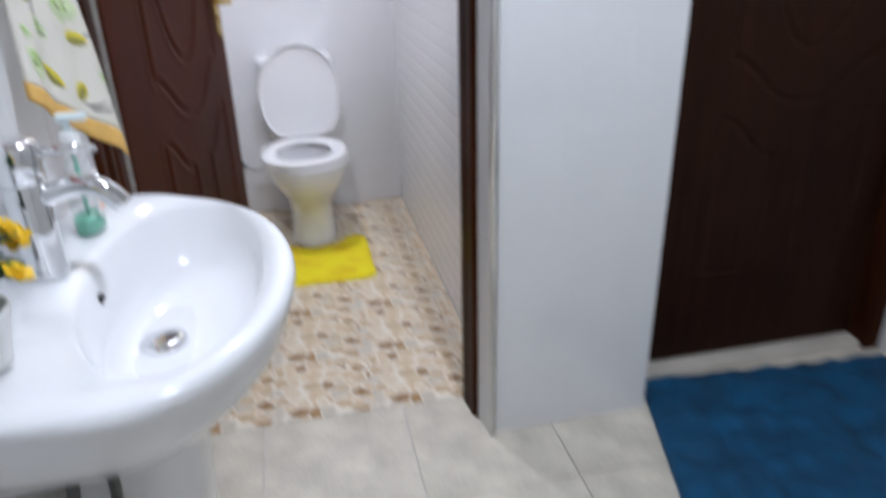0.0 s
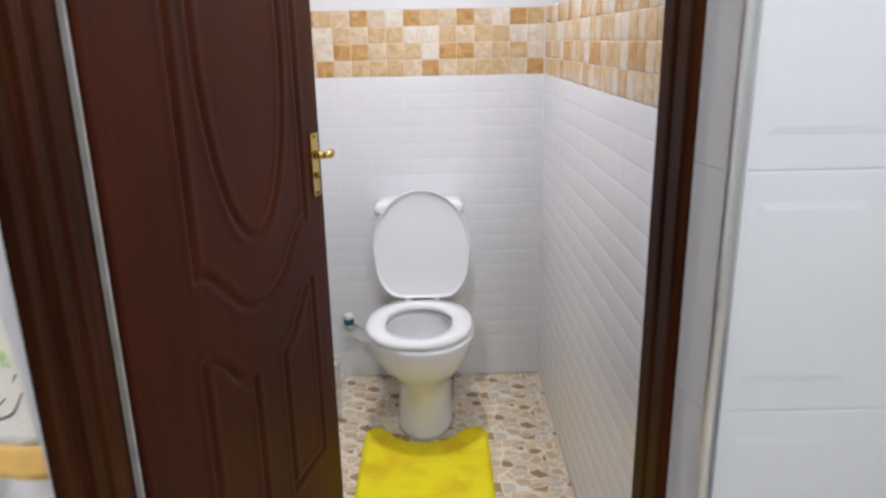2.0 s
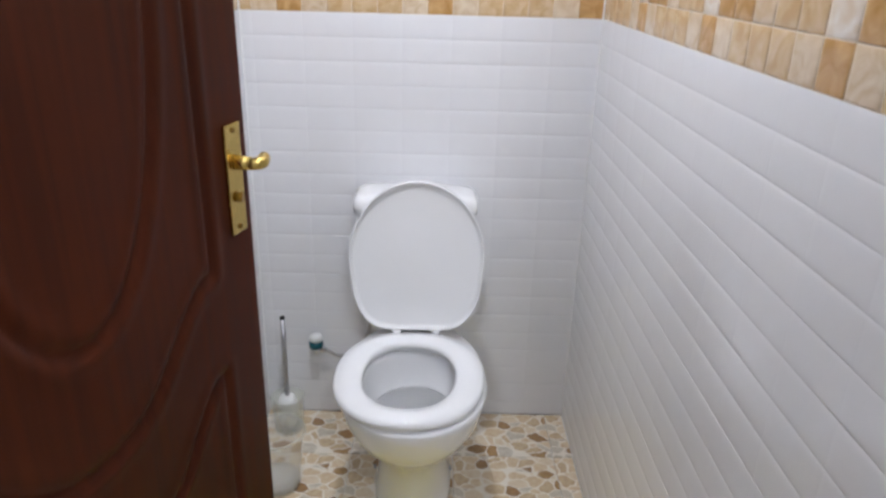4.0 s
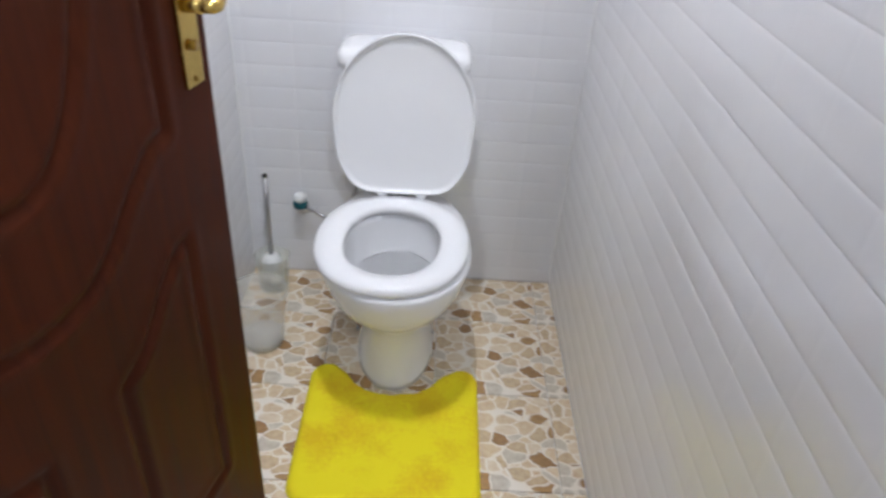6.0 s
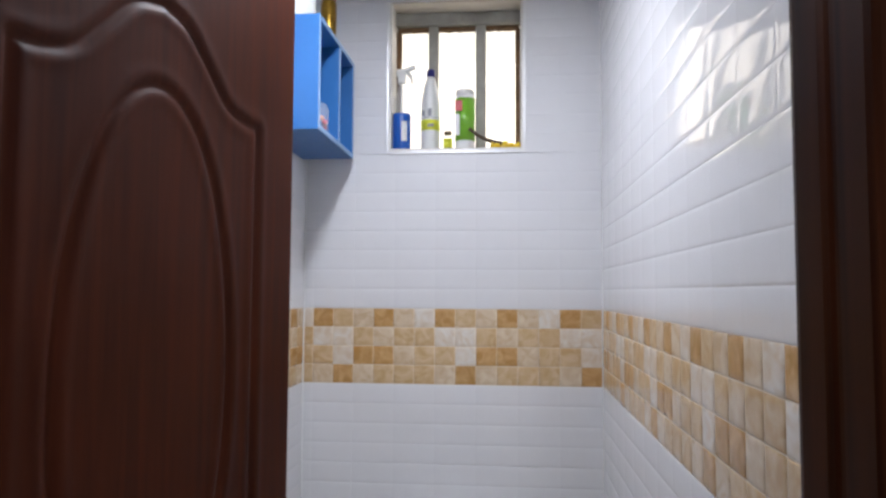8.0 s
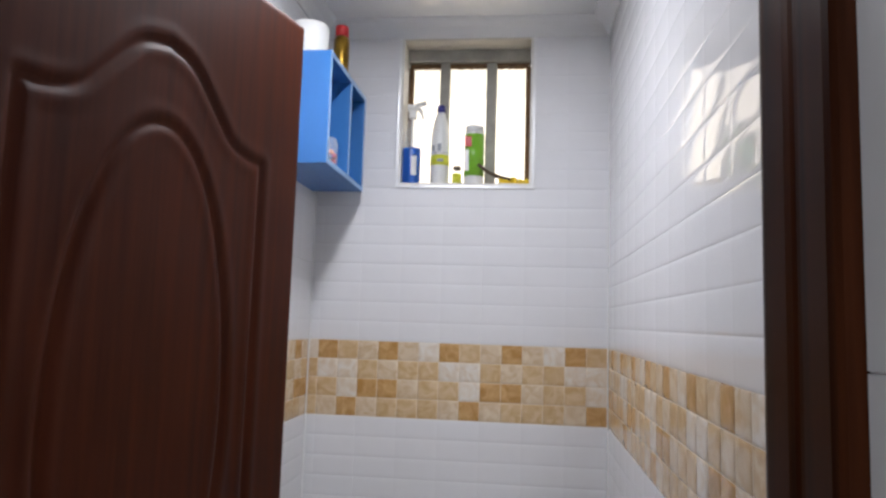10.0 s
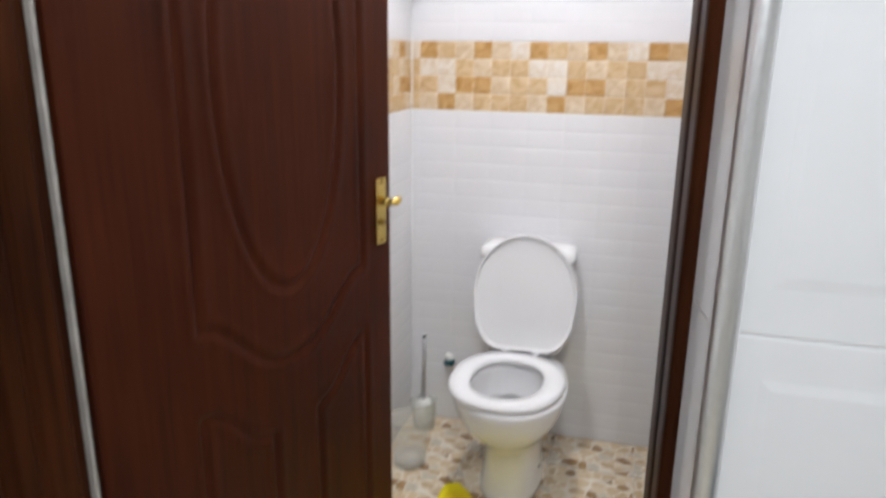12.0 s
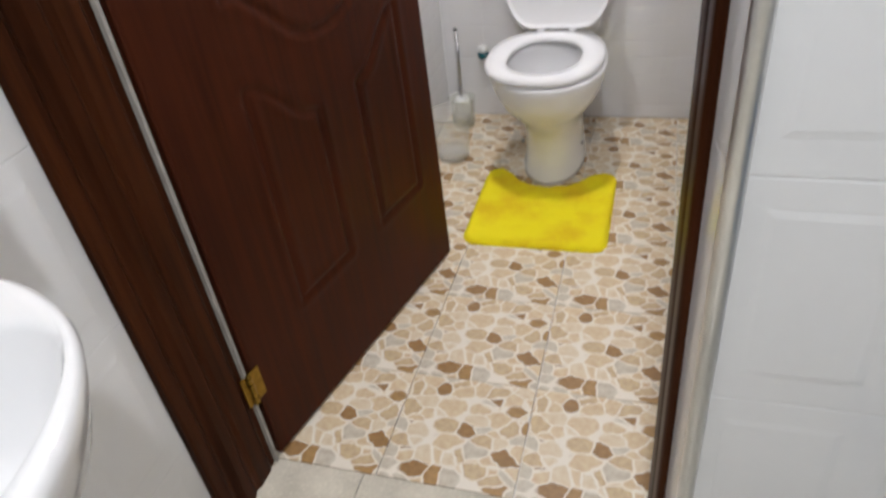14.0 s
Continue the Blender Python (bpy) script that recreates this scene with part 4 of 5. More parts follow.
def basin_ring(k, reach, half, z_front, z_back, n=72):
    """A D-shaped ring against the wall; z rises from the front to the wall."""
    pts = []
    for i in range(n):
        a = 2 * math.pi * i / n
        c, s = math.cos(a), math.sin(a)
        if c >= 0:
            x = k + (reach - k) * abs(c)
        else:
            x = k - (k - (X_HALL + 0.001)) * abs(c) ** (2 / 9.0)
        y = BCY - 0.015 + (half - 0.010) * s
        f = (x - X_HALL) / 0.40
        t = min(1, max(0, (f - 0.30) / 0.28))
        t = t * t * (3 - 2 * t)
        pts.append((x, y, z_back + (z_front - z_back) * t))
    return pts


def bowl_ring(cx, hx, hy, z, n=72, tilt=0.0):
    pts = []
    for i in range(n):
        a = 2 * math.pi * i / n
        c, s = math.cos(a), math.sin(a)
        pts.append((cx + hx * math.copysign(abs(c) ** (2 / 2.1), c), BCY + hy * math.copysign(abs(s) ** (2 / 2.1), s), z - tilt * c))
    return pts


KX = -0.770
rings = [basin_ring(KX, -0.700, 0.13, 0.690, 0.690), basin_ring(KX, -0.640, 0.21, 0.705, 0.705), basin_ring(KX, -0.575, 0.285, 0.740, 0.740),
         basin_ring(KX, -0.540, 0.325, 0.785, 0.790), basin_ring(KX, -0.527, 0.342, 0.832, 0.842), basin_ring(KX, -0.524, 0.346, 0.846, 0.857),
         basin_ring(KX, -0.527, 0.343, 0.857, 0.867), basin_ring(KX, -0.535, 0.335, 0.862, 0.872),
         bowl_ring(-0.690, 0.126, 0.275, 0.861, 72, 0.004), bowl_ring(-0.690, 0.120, 0.266, 0.851, 72, 0.004), bowl_ring(-0.690, 0.113, 0.252, 0.815, 72, 0.002), bowl_ring(-0.695, 0.102, 0.225, 0.780),
         bowl_ring(-0.712, 0.085, 0.180, 0.752), bowl_ring(-0.716, 0.050, 0.10, 0.738), bowl_ring(-0.718, 0.022, 0.03, 0.733)]
basin_bowl = part("bowl", loft(rings), CERAMIC, basin, "white ceramic bowl", True)
part("drain", lathe([(0.035, 0.736), (0.036, 0.742), (0.034, 0.747), (0.026, 0.750), (0.010, 0.751)], -0.730, BCY, 28), CHROME, basin_bowl, "chrome drain plug", True)
part("overflow", tube([(-0.806, BCY + 0.005, 0.826), (-0.798, BCY + 0.005, 0.822)], 0.007, 12), DARK, basin_bowl, "overflow hole")
rings = [[(-0.795 + hx * math.copysign(abs(math.cos(a)) ** 0.7, math.cos(a)), BCY + hy * math.copysign(abs(math.sin(a)) ** 0.7, math.sin(a)), z) for a in [2 * math.pi * i / 40 for i in range(40)]]
         for z, hx, hy in [(0.0, 0.100, 0.120), (0.03, 0.098, 0.116), (0.12, 0.080, 0.092), (0.40, 0.090, 0.115), (0.60, 0.100, 0.135), (0.74, 0.110, 0.155)]]
part("pedestal", loft(rings), CERAMIC, basin, "white ceramic pedestal", True)

tap = thing("basin_tap", "chrome single-lever tap on the wash basin", "tap")
FX, FY2, FZ = -0.863, -2.430, 0.871
part("body", lathe([(0.031, FZ), (0.032, FZ + 0.004), (0.031, FZ + 0.010), (0.0295, FZ + 0.02), (0.0290, FZ + 0.130), (0.0288, FZ + 0.132)], FX, FY2, 32), CHROME, tap, "chrome body", True)
tap_cap = part("cap", lathe([(0.0285, FZ + 0.134), (0.0300, FZ + 0.136), (0.0305, FZ + 0.184), (0.0290, FZ + 0.190), (0.021, FZ + 0.192)], FX, FY2, 32), CHROME, tap, "chrome lever cap", True)
part("spout", tube(smooth_path([(FX + 0.010, FY2, FZ + 0.108), (FX + 0.060, FY2, FZ + 0.122), (FX + 0.095, FY2 - 0.003, FZ + 0.118), (FX + 0.122, FY2 - 0.006, FZ + 0.092)], 8), 0.0150, 20), CHROME, tap, "curved chrome spout", True)
part("lever", tube([(FX + 0.018, FY2 + 0.004, FZ + 0.168), (FX + 0.060, FY2 + 0.012, FZ + 0.172), (FX + 0.096, FY2 + 0.020, FZ + 0.168)], [0.0065, 0.0055, 0.0045], 14), CHROME, tap_cap, "thin chrome lever", True)

soap = thing("soap_dispenser", "clear pump bottle of green hand soap on the basin", "soap bottle")
QX, QY, QZ = -0.838, -2.275, 0.866
oval = lambda prof: [[(QX + 0.62 * r * math.cos(a), QY + r * math.sin(a), QZ + z) for a in [2 * math.pi * i / 30 for i in range(30)]] for r, z in prof]
part("bottle", loft(oval([(0.030, 0), (0.035, 0.004), (0.036, 0.070), (0.033, 0.100), (0.020, 0.125), (0.013, 0.134)])), CLEAR, soap, "clear bottle", True)
part("liquid", loft(oval([(0.029, 0.003), (0.034, 0.006), (0.0345, 0.026), (0.030, 0.030)])), SOAP_GREEN, soap, "green soap", True)
part("collar", lathe([(0.0135, QZ + 0.132), (0.0145, QZ + 0.135), (0.0145, QZ + 0.158), (0.012, QZ + 0.165)], QX, QY, 20), PLASTIC_W, soap, "white collar", True)
bm = tube([(QX, QY, QZ + 0.163), (QX, QY, QZ + 0.182)], 0.006, 12)
box(bm, QX - 0.012, QY - 0.012, QZ + 0.181, QX + 0.030, QY + 0.012, QZ + 0.191, 0.003)
part("pump", bm, PUMP_TINT, soap, "pale bluish pump head")
part("dip_tube", tube([(QX, QY, QZ + 0.02), (QX, QY, QZ + 0.14)], 0.0035, 8), SOAP_GREEN, soap, "green dip tube", True)
soap_label = part("label", boxed(QX + 0.0205, QY - 0.018, QZ + 0.030, QX + 0.0235, QY + 0.018, QZ + 0.098, 0.001), PLASTIC_W, soap, "white label")
for k in range(4):
    part("label_bar", boxed(QX + 0.0236, QY - 0.014, QZ + 0.040 + 0.013 * k, QX + 0.0243, QY + 0.014, QZ + 0.046 + 0.013 * k), ORANGE_PRINT, soap_label, "orange bar")
part("label_bar", boxed(QX + 0.0236, QY - 0.010, QZ + 0.090, QX + 0.0243, QY + 0.006, QZ + 0.094), GREY_PRINT, soap_label, "grey bar")

plant = thing("flower_pot", "small white pot of yellow artificial flowers on the basin", "potted flowers")
PX, PY, PZ = -0.868, -2.668, 0.871
part("pot", lathe([(0.030, PZ), (0.032, PZ + 0.003), (0.043, PZ + 0.062), (0.045, PZ + 0.066), (0.045, PZ + 0.070), (0.040, PZ + 0.070), (0.038, PZ + 0.060), (0.0, PZ + 0.058)], PX, PY, 28, False), PLASTIC_W, plant, "white pot", True)
rng = random.Random(21)


def leaf_blade(length, width):
    bm = bmesh.new()
    rows = []
    for i in range(5):
        t = i / 4
        w = width * math.sin(math.pi * min(0.97, t * 0.9 + 0.08))
        rows.append([bm.verts.new((length * t, -w, 0.010 * math.sin(t * 3))), bm.verts.new((length * t, 0, 0.010 * math.sin(t * 3) - 0.003)), bm.verts.new((length * t, w, 0.010 * math.sin(t * 3)))])
    for a, b in zip(rows, rows[1:]):
        bm.faces.new((a[0], b[0], b[1], a[1]))
        bm.faces.new((a[1], b[1], b[2], a[2]))
    return bm


first = None
for i in range(64):
    az, el = rng.uniform(0, 360), rng.uniform(5, 85)
    m = pose(PX + rng.uniform(-0.02, 0.02), PY + rng.uniform(-0.02, 0.02), PZ + rng.uniform(0.066, 0.122), rng.uniform(-30, 30), -el, az)
    if first is None:
        first = part("leaf_blade", leaf_blade(0.056, 0.0165), LEAF, plant, "dark green leaf", True)
        ob = first
    else:
        ob = new("leaf_blade", first.data)
        ob.parent = plant
    ob.matrix_basis = m
def blossom(turn):
    """Open flower: two whorls of cupped petals round a raised heart."""
    bm = bmesh.new()
    for ring, (count, reach, tilt) in enumerate(((6, 0.0125, 20), (5, 0.007, 55))):
        for k in range(count):
            r = bmesh.ops.create_icosphere(bm, subdivisions=2, radius=1.0)
            m = Matrix.Rotation(turn + 2 * math.pi * (k + 0.5 * ring) / count, 4, "Z") @ Matrix.Rotation(radians(-tilt), 4, "Y") @ Matrix.Translation((reach, 0, 0.002 * ring))
            for v in r["verts"]:
                cup = 0.004 * (v.co.x ** 2 + v.co.y ** 2)
                v.co = m @ Vector((v.co.x * 0.0095, v.co.y * 0.0072, v.co.z * 0.0018 + cup))
    return bm


for k, (dx, dy, dz) in enumerate([(0.030, 0.032, 0.158), (0.044, 0.046, 0.138), (0.048, 0.060, 0.122), (0.056, 0.012, 0.098), (0.018, -0.042, 0.130)]):
    flower = part("flower", blossom(0.7 * k), PETAL, plant, "yellow flower head", True)
    flower.matrix_basis = pose(PX + dx, PY + dy, PZ + dz, rng.uniform(-20, 20), rng.uniform(25, 65), rng.uniform(-50, 40)) @ Matrix.Scale(0.92, 4)

hoses = thing("water_hoses", "dark braided supply hoses under the basin", "hose")
part("hose", tube(smooth_path([(-0.80, -2.60, 0.76), (-0.79, -2.61, 0.66), (-0.80, -2.62, 0.57), (-0.86, -2.63, 0.52), (-0.910, -2.63, 0.52)]), 0.0075, 12), HOSE, hoses, "", True)
part("hose", tube(smooth_path([(-0.80, -2.68, 0.77), (-0.80, -2.72, 0.68), (-0.79, -2.70, 0.62), (-0.80, -2.63, 0.60), (-0.82, -2.58, 0.54), (-0.87, -2.57, 0.46), (-0.910, -2.57, 0.45)]), 0.0075, 12), HOSE, hoses, "", True)

# ---------------------------------------------------------------- mirror
mirror = thing("wall_mirror", "red lacquer framed mirror with silver scroll lines", "mirror")
MX, MY1, MZ0 = X_HALL, -2.272, 1.224
part("backboard", boxed(MX, MY1 - 0.50, MZ0, MX + 0.018, MY1, MZ0 + 0.66, 0.003), RED_GLOSS, mirror, "red lacquer board")


def scroll():
    """The wavy edge of the glass: y from the board's side and z."""
    return smooth_path([(0, MY1 - 0.020, MZ0 + 0.45), (0, MY1 - 0.022, MZ0 + 0.20), (0, MY1 - 0.020, MZ0 + 0.125), (0, MY1 - 0.030, MZ0 + 0.088), (0, MY1 - 0.044, MZ0 + 0.096),
                        (0, MY1 - 0.052, MZ0 + 0.080), (0, MY1 - 0.062, MZ0 + 0.056), (0, MY1 - 0.082, MZ0 + 0.050), (0, MY1 - 0.110, MZ0 + 0.066), (0, MY1 - 0.140, MZ0 + 0.085), (0, MY1 - 0.175, MZ0 + 0.070), (0, MY1 - 0.215, MZ0 + 0.055), (0, MY1 - 0.25, MZ0 + 0.060)], 5)


edge_line = scroll()
full = [(p.y, p.z) for p in edge_line] + [(2 * (MY1 - 0.25) - p.y, p.z) for p in reversed(edge_line[:-1])]
bm = bmesh.new()
vs = [bm.verts.new((MX + 0.0195, y, z)) for y, z in full]
ve = [bm.verts.new((MX + 0.0180, y, z)) for y, z in full]
bm.faces.new(vs)
for i in range(len(vs)):
    bm.faces.new((vs[i], vs[(i + 1) % len(vs)], ve[(i + 1) % len(ve)], ve[i]))
bmesh.ops.recalc_face_normals(bm, faces=bm.faces[:])
part("mirror_glass", bm, MIRROR, mirror, "mirror glass")
part("scroll_line", tube([(MX + 0.0195, y, z) for y, z in full], 0.0045, 8), SILVER, mirror, "silver scroll line", True)
curl = [(MX + 0.019, MY1 - 0.150 + 0.018 * math.cos(a) * (1 - a / 16), MZ0 + 0.045 + 0.016 * math.sin(a) * (1 - a / 16)) for a in [i * 0.4 for i in range(22)]]
part("curl", tube(curl, 0.0022, 8), SILVER, mirror, "silver curl", True)
# small pale blue patch set on the mirror glass
part("blue_patch", boxed(MX + 0.0196, MY1 - 0.098, MZ0 + 0.082, MX + 0.0204, MY1 - 0.066, MZ0 + 0.110, 0.0002), PALE_BLUE, mirror, "small pale blue patch on the glass")

# ---------------------------------------------------------------- towel
towel = thing("hand_towel", "cream hand towel with green leaf print and orange hem", "towel")
BL, BR = Vector((-0.890, -2.260, 1.078)), Vector((-0.812, -2.068, 0.930))
TL, TR = Vector((-0.899, -2.192, 1.400)), Vector((-0.880, -2.080, 1.395))
UL, UR = Vector((-0.902, -2.165, 1.640)), Vector((-0.896, -2.130, 1.640))


def towel_at(u, v, lift=0.0):
    """u across from the hinge of the fold, v down from the hook (0) to the hem (1)."""
    k = 0.44
    if v < k:
        t = v / k
        a, b = UL.lerp(TL, t), UR.lerp(TR, t)
    else:
        t = (v - k) / (1 - k)
        a, b = TL.lerp(BL, t), TR.lerp(BR, t)
        b = b + Vector((0.004, 0.012, 0.0)) * math.sin(t * math.pi)
    p = a.lerp(b, u)
    fold = 0.006 * math.sin(u * 7.5 + v * 1.5) * (0.5 + v) + 0.004 * math.sin(u * 17 + v * 6)
    return p + Vector((0.90, -0.42, 0)) * (fold + lift)


def sheet(f, u0, u1, v0, v1, nu, nv, thick):
    bm = bmesh.new()
    a = [[bm.verts.new(f(u0 + (u1 - u0) * i / nu, v0 + (v1 - v0) * j / nv, thick)) for i in range(nu + 1)] for j in range(nv + 1)]
    b = [[bm.verts.new(f(u0 + (u1 - u0) * i / nu, v0 + (v1 - v0) * j / nv, 0)) for i in range(nu + 1)] for j in range(nv + 1)]
    for j in range(nv):
        for i in range(nu):
            bm.faces.new((a[j][i], a[j + 1][i], a[j + 1][i + 1], a[j][i + 1]))
            bm.faces.new((b[j][i], b[j][i + 1], b[j + 1][i + 1], b[j + 1][i]))
    for j in range(nv):
        bm.faces.new((a[j][0], b[j][0], b[j + 1][0], a[j + 1][0]))
        bm.faces.new((a[j][nu], a[j + 1][nu], b[j + 1][nu], b[j][nu]))
    for i in range(nu):
        bm.faces.new((a[0][i], a[0][i + 1], b[0][i + 1], b[0][i]))
        bm.faces.new((a[nv][i], b[nv][i], b[nv][i + 1], a[nv][i + 1]))
    bmesh.ops.recalc_face_normals(bm, faces=bm.faces[:])
    return bm


part("cloth", sheet(towel_at, 0, 1, 0, 0.955, 26, 60, 0.006), TOWEL, towel, "cream terry cloth", True)
part("hem", sheet(towel_at, -0.005, 1.005, 0.955, 1.0, 26, 4, 0.0075), ORANGE_HEM, towel, "orange woven hem", True)
part("loop", tube(smooth_path([(-0.893, -2.165, 1.635), (-0.895, -2.153, 1.668), (-0.893, -2.142, 1.635)]), 0.003, 8), TOWEL, towel, "hanging loop", True)


def towel_scale(u, v):
    """Metres of cloth for a step of one in u and in v."""
    e = 0.01
    return (towel_at(u + e, v) - towel_at(u - e, v)).length / (2 * e), (towel_at(u, v + e) - towel_at(u, v - e)).length / (2 * e)


def towel_print(name, u, v, long, wide, turn, material, n=20, pointed=False, lift=0.0063, wobble=0.12):
    """A patch of printed colour; its half sizes are in metres along the cloth."""
    bm = bmesh.new()
    su, sv = towel_scale(u, v)
    c, s = math.cos(radians(turn)), math.sin(radians(turn))
    ring, rows = [], []
    for i in range(n):
        a = 2 * math.pi * i / n
        x, y = math.cos(a), math.sin(a)
        if pointed:
            y *= abs(math.sin(a)) ** 0.6
        else:
            k = 1 + wobble * (math.sin(a * 3 + u * 20) + 0.6 * math.sin(a * 7 + v * 31))
            x, y = x * k, y * k
        du, dv = long * x, wide * y
        ring.append((u + (du * c - dv * s) / su, v + (du * s + dv * c) / sv))
    ring = [(min(0.995, max(0.005, p)), min(0.952, q)) for p, q in ring]
    for scale, up in ((1.0, lift), (0.94, lift + 0.0006), (0.5, lift + 0.0007)):
        rows.append([bm.verts.new(towel_at(u + (p - u) * scale, v + (q - v) * scale, up)) for p, q in ring])
    for a, b in zip(rows, rows[1:]):
        for i in range(n):
            bm.faces.new((a[i], a[(i + 1) % n], b[(i + 1) % n], b[i]))
    bm.faces.new(rows[-1])
    bmesh.ops.recalc_face_normals(bm, faces=bm.faces[:])
    return part(name, bm, material, towel, "", True)


rng = random.Random(17)
for u, v, r in [(0.65, 0.587, 0.024), (0.725, 0.700, 0.029), (0.375, 0.780, 0.016), (0.15, 0.887, 0.021), (0.93, 0.84, 0.009), (0.10, 0.820, 0.009)]:
    towel_print("printed_flower", u, v, r, r * 1.05, 10, P_PALE, 24, wobble=0.16)
    towel_print("flower_wash", u - 0.02, v - 0.004, r * 0.62, r * 0.55, 35, P_GREEN, 20, lift=0.0070, wobble=0.2)
    if r > 0.014:
        for k in range(6):
            towel_print("flower_speck", u + rng.uniform(-0.06, 0.06), v + rng.uniform(-0.014, 0.014), 0.0028, 0.0016, rng.uniform(0, 180), P_GREY, 8, lift=0.0078)
for u, v, r, t in [(0.225, 0.567, 0.018, 5), (0.20, 0.720, 0.021, -25), (0.775, 0.767, 0.024, -12), (0.375, 0.887, 0.025, 22), (0.65, 0.893, 0.023, -50)]:
    towel_print("printed_leaf", u, v, r, r * 0.52, t, P_YELLOW, 20, True)
    towel_print("leaf_shade", u - 0.01, v + 0.007, r * 0.88, r * 0.30, t, P_OLIVE, 20, True, lift=0.0070)
for pts in [[(0.14, 0.590), (0.26, 0.602), (0.45, 0.600)], [(0.14, 0.592), (0.35, 0.632), (0.60, 0.680)], [(0.16, 0.598), (0.38, 0.660), (0.36, 0.750)],
            [(0.65, 0.925), (0.82, 0.905), (0.97, 0.860)], [(0.70, 0.930), (0.86, 0.915), (0.97, 0.885)], [(0.86, 0.757), (0.92, 0.750), (0.98, 0.745)]]:
    part("printed_twig", tube(smooth_path([towel_at(u, v, 0.0062) for u, v in pts], 6), 0.0016, 6), P_GREY, towel, "grey printed twig", True)
hook = thing("towel_hook", "small chrome towel hook on the hall wall", "hook")
part("peg", tube(smooth_path([(X_HALL, -2.153, 1.655), (-0.893, -2.153, 1.655), (-0.880, -2.153, 1.665), (-0.878, -2.153, 1.685)]), 0.004, 10), CHROME, hook, "chrome peg", True)
part("rosette", boxed(X_HALL, -2.170, 1.635, X_HALL + 0.004, -2.136, 1.690, 0.001), CHROME, hook, "chrome back plate")

# ---------------------------------------------------------------- second door, sill, rug, switch
door2 = thing("closed_door", "dark mahogany panelled door, closed, behind the blue rug", "door")
door2.matrix_basis = pose(0.450, -1.730, 0.028, 0, 0, 0)
# same leaf in the browner wood, darkened for the recess shade
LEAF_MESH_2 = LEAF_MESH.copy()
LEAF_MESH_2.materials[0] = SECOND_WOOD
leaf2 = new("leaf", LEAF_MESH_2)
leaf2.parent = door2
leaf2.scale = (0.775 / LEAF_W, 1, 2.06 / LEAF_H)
lining("trim_second_left", 0.392, 1, -1.798, [(0, 0), (0.050, 0), (0.055, 0.006), (0.055, 0.215), (0, 0.215)], 2.14, FRAME_WOOD, "dark varnished door jamb")
lining("trim_second_right", 1.285, -1, -1.798, [(0, 0), (0.054, 0), (0.059, 0.006), (0.059, 0.215), (0, 0.215)], 2.14, FRAME_WOOD, "dark varnished door jamb")
tagged(link("trim_second_head", boxed(0.392, -1.798, 2.105, 1.285, -1.585, 2.16, 0.004), FRAME_WOOD), "dark varnished door head", "door frame", kind="structure")
tagged(link("wall_second_lintel", boxed(0.392, Y_HALL + 0.02, 2.14, 1.285, -1.58, 2.62), PLASTER), "plain white wall over the second door", "wall", kind="structure")
tagged(link("door_sill", boxed(0.392, -1.785, -0.006, 1.285, -1.585, 0.024, 0.006), STONE_SILL), "worn pale stone sill under the second door", "sill", kind="structure")
rug_out = arc(0.460, -1.810, 0.02, 180, 90, 3) + arc(1.235, -1.865, 0.02, 90, 0, 3) + arc(1.20, -2.50, 0.02, 0, -90, 3) + arc(0.285, -2.47, 0.02, 270, 180, 3)
rug = tagged(link("door_rug", fuzzy_mat(list(reversed(rug_out)), 0.016, 0.022, 9, 0.014), BLUE_PILE, smooth=True), "deep blue plush rug in front of the closed door", "rug")
switch = thing("light_switch", "white light switch plate on the tiled wall", "switch")
part("plate", boxed(0.108, Y_HALL - 0.010, 1.404, 0.195, Y_HALL, 1.491, 0.004), PLASTIC_W, switch, "white plate")
part("rocker", boxed(0.128, Y_HALL - 0.014, 1.424, 0.175, Y_HALL - 0.009, 1.471, 0.002), PLASTIC_W, switch, "white rocker")

# ---------------------------------------------------------------- floor tiles
def piece(name, mesh, parent, m):
    ob = new(name, mesh)
    ob.parent = parent
    ob.matrix_basis = m
    return ob


def flat_tile_mesh(w, h, material, t=0.006, b=0.0012):
    bm = bmesh.new()
    ring = lambda i, z: [bm.verts.new(p) for p in ((i, i, z), (w - i, i, z), (w - i, h - i, z), (i, h - i, z))]
    a, c, d = ring(0, -t), ring(0, -b), ring(b, 0)
    for p, q in ((a, c), (c, d)):
        for k in range(4):
            bm.faces.new((p[k], p[(k + 1) % 4], q[(k + 1) % 4], q[k]))
    bm.faces.new(d)
    me = bpy.data.meshes.new("floor_tile")
    bm.to_mesh(me)
    bm.free()
    me.materials.append(material)
    return me


FT, GAP = 0.30, 0.002
cache = {}


def lay_floor(x0, x1, y0, y1, ox, oy, size, material):
    i0, i1 = math.floor((x0 - ox) / size), math.ceil((x1 - ox) / size)
    j0, j1 = math.floor((y0 - oy) / size), math.ceil((y1 - oy) / size)
    for i in range(i0, i1):
        for j in range(j0, j1):
            a, b = max(x0, ox + i * size), min(x1, ox + (i + 1) * size)
            c, d = max(y0, oy + j * size), min(y1, oy + (j + 1) * size)
            if b - a < 0.01 or d - c < 0.01:
                continue
            key = (round(b - a, 3), round(d - c, 3), material.name)
            if key not in cache:
                cache[key] = flat_tile_mesh(b - a - GAP, d - c - GAP, material)
            piece("floor_tile", cache[key], floor, pose(a + GAP / 2, c + GAP / 2, 0))


lay_floor(X_LEFT, X_RIGHT, -1.712, 0.0, -0.358, -1.712, FT, PEBBLE)
lay_floor(X_HALL, 1.285, -4.4, -1.712, -0.284, -1.712, 0.40, HALL_FLOOR)


